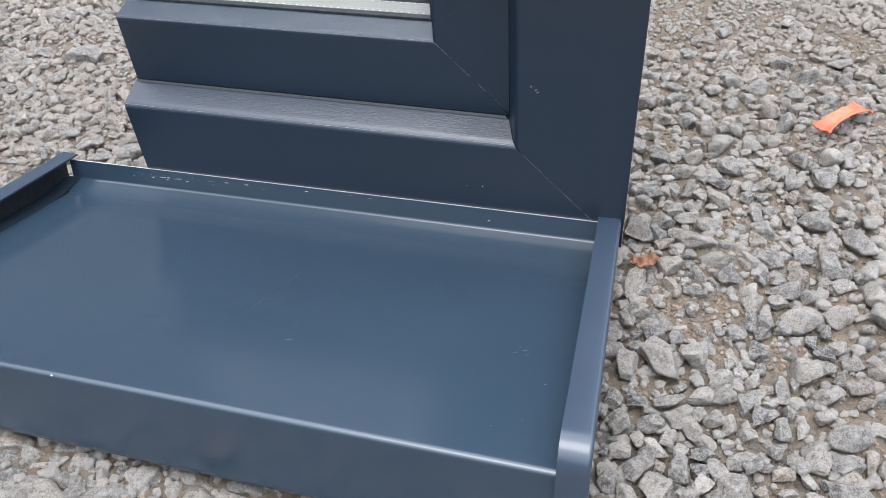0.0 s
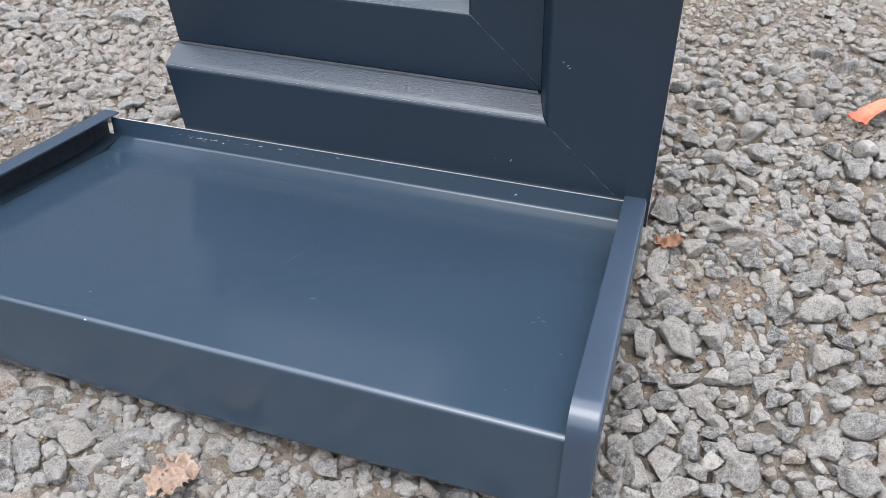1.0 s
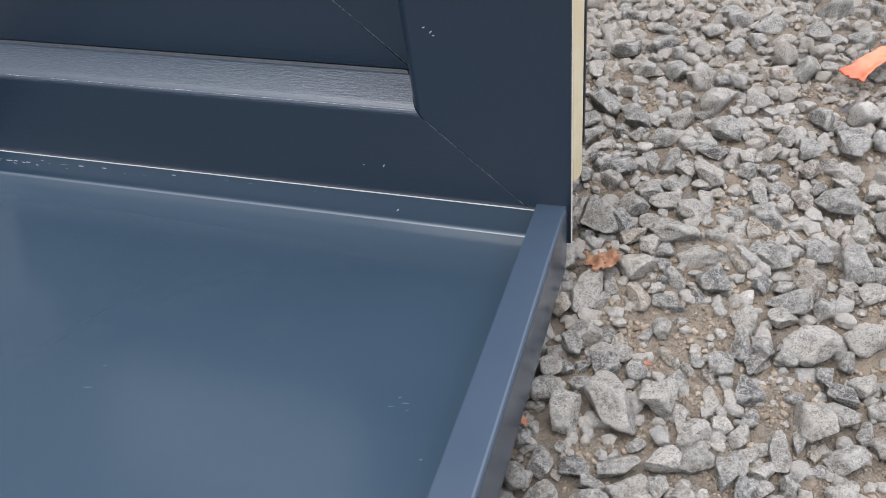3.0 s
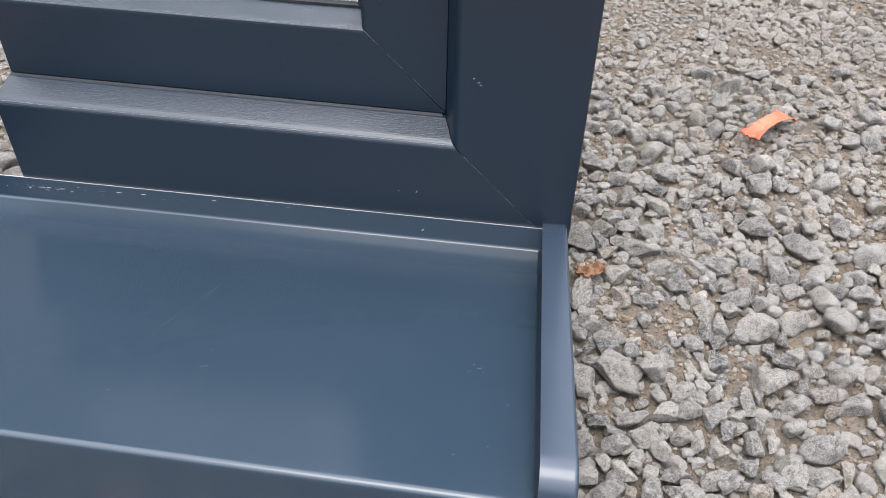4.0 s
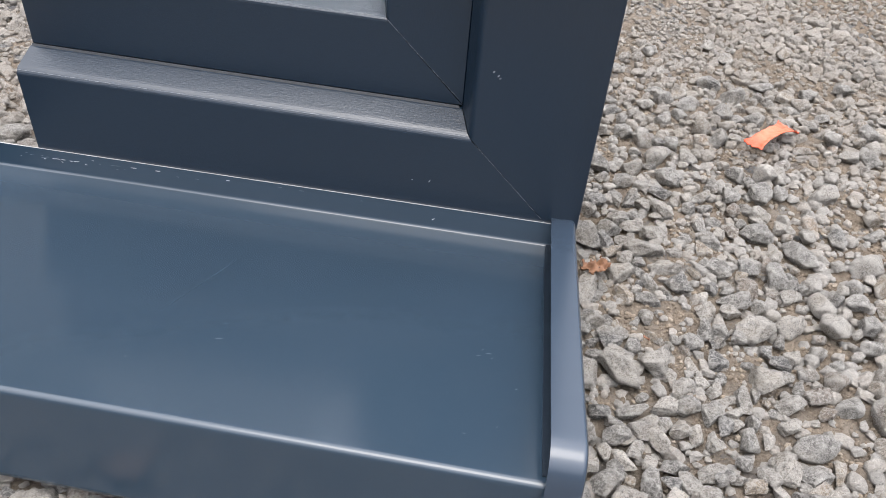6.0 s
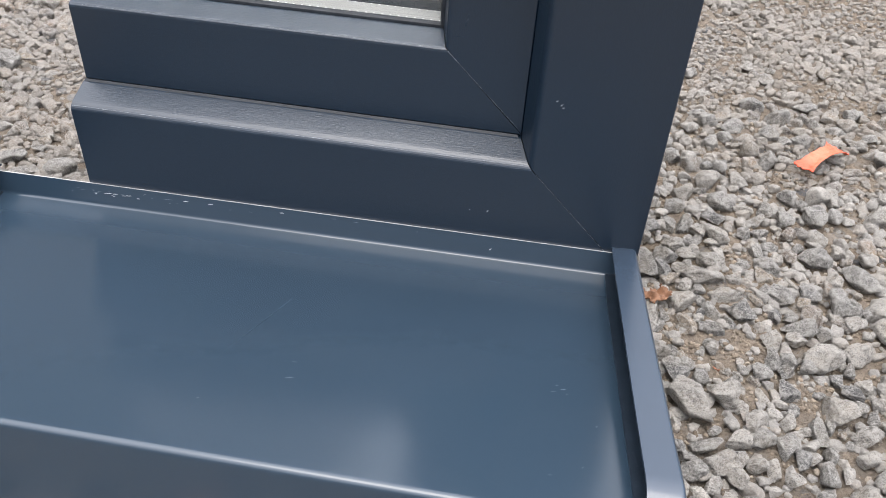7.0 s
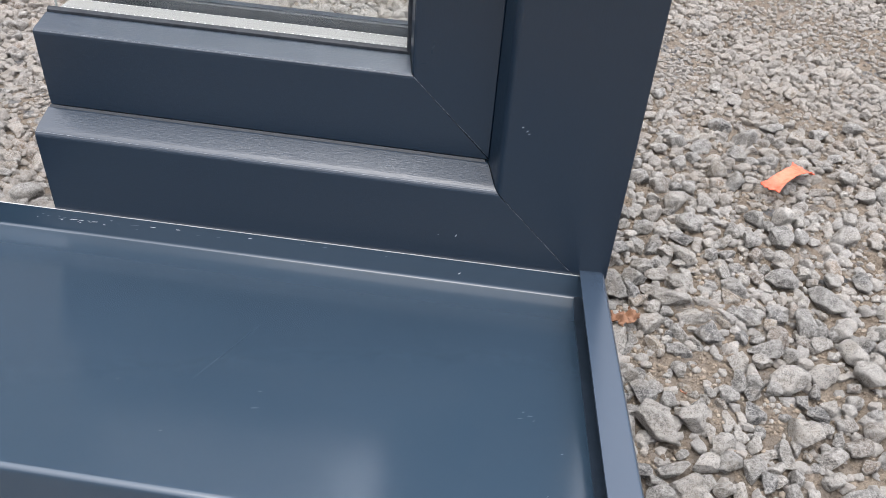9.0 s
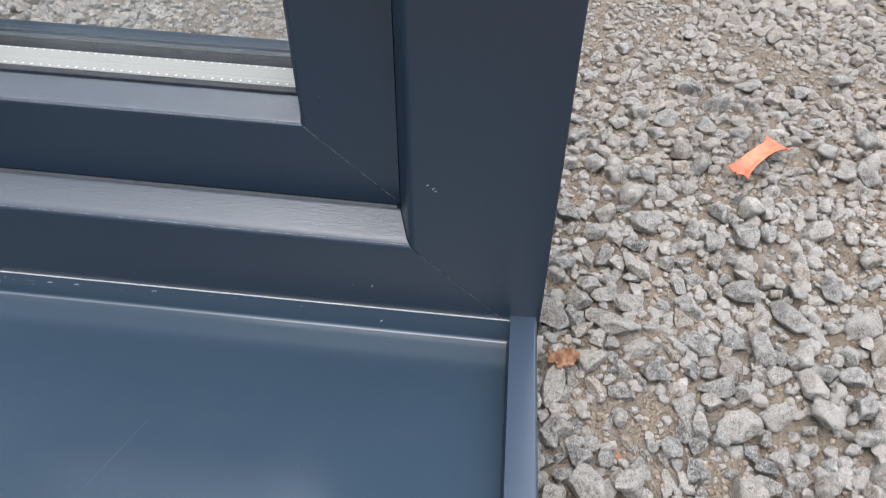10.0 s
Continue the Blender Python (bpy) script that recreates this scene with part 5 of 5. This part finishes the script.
def strip_place(a, b):
    p = Vector((0.1300, 0.1655)).lerp(Vector((0.1625, 0.2015)), a)
    d = Vector((0.0325, 0.0360)).normalized()
    n = Vector((d.y, -d.x))
    half = 0.0056 + 0.0026 * abs(2 * a - 1) ** 3 + 0.0020 * max(0.0, (a - 0.8) / 0.2)
    ragged = 0.0032 * noise.noise((b * 9, a * 2, 3.3)) * (abs(2 * a - 1) ** 6)
    p = p + n * (half * (2 * b - 1)) + d * ragged
    z = 0.0095 + 0.004 * math.sin(a * 3.0) + 0.0012 * noise.noise((a * 9, b * 3, 0.4)) + 0.0015 * (2 * b - 1) ** 2 + 0.002 * abs(2 * a - 1) ** 4 * noise.noise((a * 20, b * 9, 2))
    return (p.x, p.y, z)


tagged(sheet("plastic_scrap", 40, 12, strip_place, ORANGE), "torn strip of faded orange plastic lying on gravel", "plastic scrap")


def leaf_at(cx, cy, z, length, width, yaw, seed):
    def place(a, b):
        u, v = (2 * a - 1) * length / 2, (2 * b - 1) * width / 2
        c, s_ = math.cos(yaw), math.sin(yaw)
        lift = 0.0056 * noise.noise((u * 150, v * 150, seed)) + 0.0026 * noise.noise((u * 350, v * 350, seed + 4)) + 0.002 * (2 * b - 1) ** 2
        return (cx + c * u - s_ * v, cy + s_ * u + c * v, z + lift)

    def keep(a, b):
        r = math.hypot(2 * a - 1, 2 * b - 1)
        t = math.atan2(2 * b - 1, 2 * a - 1)
        if noise.noise((a * 7, b * 7, seed + 6)) > 0.56 or abs(noise.noise((a * 4, b * 4, seed + 11))) < 0.007:
            return False
        return r < 0.78 + 0.30 * noise.noise((2.4 * math.cos(t), 2.4 * math.sin(t), seed)) + 0.16 * noise.noise((7 * math.cos(t), 7 * math.sin(t), seed + 2))

    return place, keep


p_, k_ = leaf_at(0.0165, -0.0030, 0.0066, 0.0205, 0.0165, 0.6, 1.3)
tagged(sheet("dead_leaf", 22, 20, p_, LEAF_BROWN, k_, 0.0004), "crumpled rust-brown dead leaf between stones", "leaf")
p_, k_ = leaf_at(-0.1975, -0.2490, 0.0098, 0.033, 0.029, 1.15, 5.2)
tagged(sheet("dead_leaf", 44, 40, p_, LEAF_PALE, k_, 0.0004), "torn pale tan dead leaf lying on gravel", "leaf")


p_, k_ = leaf_at(0.0440, -0.0630, 0.0088, 0.0068, 0.0046, 1.0, 8.4)
tagged(sheet("leaf_scrap", 12, 10, p_, LEAF_RUST, k_, 0.0004), "small orange-brown leaf scrap lying on stones", "leaf")
p_, k_ = leaf_at(-0.0025, -0.0962, 0.0042, 0.0100, 0.0060, 2.2, 3.1)
tagged(sheet("leaf_scrap", 14, 10, p_, LEAF_RUST, k_, 0.0004), "small brown leaf scrap beside the sill", "leaf")


# ---- wear on the samples ----
FACE = (0, -1, 0)


def worn_edge(parent, ends, out_dir, across, seed, most=0.00030):
    """A thin uneven line of rubbed foil along an edge."""
    a, b, o, w = Vector(ends[0]), Vector(ends[1]), Vector(out_dir).normalized(), Vector(across).normalized()
    n, vs_, fs_ = 420, [], []
    for i in range(n + 1):
        t = i / n
        wide = most * max(0.0, 0.42 + 0.8 * noise.noise((t * 60, seed, 0.0)) + 0.7 * noise.noise((t * 190, seed, 3.0)))
        p = a.lerp(b, t) + o * 0.00008 + w * 0.00015 * noise.noise((t * 45, seed, 7.0))
        vs_ += [p - w * wide / 2, p + w * wide / 2]
        if i:
            fs_.append((2 * i - 2, 2 * i - 1, 2 * i + 1, 2 * i))
    part("worn_edge", mesh_of("worn_edge", vs_, fs_, [WORN]), parent, "thin pale rubbed edge line")


worn_edge(window, ((X_LEFT + 0.001, 0.0006, FRAME_Z + 0.0701), (-0.0705, 0.0006, FRAME_Z + 0.0701)), (0, -1, 0.8), (0, 0.6, 1), 2.5)
worn_edge(window, ((X_LEFT + 0.002, 0.0214, SASH_Z + 0.1232), (-0.1236, 0.0214, SASH_Z + 0.1232)), (0, -1, 0.8), (0, 0.6, 1), 6.5, 0.00018)
worn_edge(window, ((-0.0060, -0.0001, FRAME_Z + 0.0060), (-0.0660, -0.0001, FRAME_Z + 0.0660)), FACE, (1, 0, 1), 9.5, 0.00034)
worn_edge(window, ((-0.0800, 0.0206, SASH_Z + 0.0810), (-0.1225, 0.0206, SASH_Z + 0.1225)), FACE, (1, 0, 1), 4.5, 0.00042)


def fleck(name, parent, centre, along, up, length, width, mat, seed, label=""):
    """A small raised chip or scratch on a face."""
    along, up = Vector(along).normalized(), Vector(up).normalized()
    across = up.cross(along)
    pts, n = [], 9
    for sgn in (1, -1):
        for i in range(n):
            t = (i / (n - 1)) * 2 - 1
            w_ = width / 2 * (1 - t * t) ** 0.5 * (0.6 + 0.8 * abs(noise.noise((t * 4, sgn * 2.0, seed))))
            pts.append(Vector(centre) + along * (sgn * t * length / 2) + across * (sgn * w_ + 0.3 * width * noise.noise((sgn * t * 2, 0, seed + 9))) + up * 0.00012)
    me_ = mesh_of(name, pts, [tuple(range(len(pts)))], [mat])
    return part(name, me_, parent, label)


for i, (x, z, l, a) in enumerate(((-0.0905, 0.0482, 0.0022, 1.1), (-0.0575, 0.1220, 0.0019, 0.8), (-0.0565, 0.1205, 0.0015, 0.3), (-0.0602, 0.1240, 0.0014, 0.5),
                                  (-0.1010, 0.0475, 0.0007, 0.2))):
    fleck("paint_chip", window, (x, -0.0001, z), (math.cos(a), 0, math.sin(a)), FACE, l, 0.0007, CHIP, i, "pale chip")
fleck("paint_chip", window, (-0.1130, 0.0206, 0.153), (0.2, 0, 1), FACE, 0.009, 0.0016, RUB, 3.0, "faint scuff")
fleck("paint_chip", window, (-0.1165, 0.0206, 0.144), (1, 0, 0.2), FACE, 0.006, 0.0010, RUB, 4.0, "faint scuff")


def upstand(u, n):
    """A place on the front of the sill's rear upstand."""
    return on_sill(u, -0.0003 + 0.00018, n)


for i, (x, n_, l) in enumerate(((-0.338, 0.0088, 0.004), (-0.330, 0.0092, 0.005), (-0.325, 0.0093, 0.003), (-0.316, 0.0094, 0.0035), (-0.290, 0.0105, 0.006), (-0.278, 0.0108, 0.0035), (-0.262, 0.0112, 0.003),
                                (-0.216, 0.0118, 0.0025), (-0.183, 0.0125, 0.003), (-0.169, 0.0122, 0.003), (-0.131, 0.0115, 0.0012), (-0.086, 0.0065, 0.0018))):
    u = (x + 0.016) / SU.x
    bright = i in (1, 2, 3, 5, 6, 7, 11)
    fleck("paint_chip", sill, upstand(u, n_ + 0.0052), SU + SN * (0.8 if i == 11 else 0.05), SV, 1.15 * l, 0.00055 if bright else 0.0004, CHIP if bright else SCUFF, i + 20.0, "pale chip")
for i, (u, v, l, a) in enumerate(((-0.0224, 0.119, 0.003, 0.2), (-0.027, 0.122, 0.0025, 0.3), (-0.0205, 0.1225, 0.0016, 0.9), (-0.0255, 0.1165, 0.0014, 0.5), (-0.2155, 0.136, 0.0014, 0.2), (-0.1486, 0.130, 0.0022, 0.0), (-0.1467, 0.143, 0.004, 0.3), (-0.1794, 0.168, 0.0013, 0.5),
                                  (-0.0906, 0.097, 0.0012, 1.5), (-0.0075, 0.144, 0.0013, 0.4), (-0.367, 0.042, 0.0024, 0.0), (-0.358, 0.0455, 0.0016, 0.3), (-0.2644, 0.181, 0.0014, 0.8), (-0.0135, 0.1728, 0.0013, 0.9), (-0.0265, 0.1804, 0.0015, 0.1))):
    fleck("paint_chip", sill, pan_point(u, v, 0.0), SU * math.cos(a) - SV * math.sin(a), SN, l, 0.00050, FAINT if i % 3 else SCUFF, i + 50.0, "tiny pale speck")
chips = random.Random(31)
for i in range(22):
    u, l = chips.triangular(-0.345, -0.20, -0.318), chips.uniform(0.0006, 0.0026)
    fleck("paint_chip", sill, upstand(u, 0.0146 + 0.0012 * chips.gauss(0, 1)), SU + SN * chips.gauss(0.03, 0.08), SV, l, chips.uniform(0.0002, 0.0005), chips.choice((CHIP, SCUFF, SCUFF)), 200.0 + i, "pale chip")
fleck("scratch", sill, pan_point(-0.176, 0.100, 0.0), SU * 0.23 - SV * 0.97, SN, 0.060, 0.0004, FAINT, 71.0, "long faint scratch")
fleck("paint_chip", sill, on_sill(-0.2489, DEPTH + 0.0002, -0.0004), SU, (SV + SN), 0.0014, 0.0009, CHIP, 72.0, "white chip")
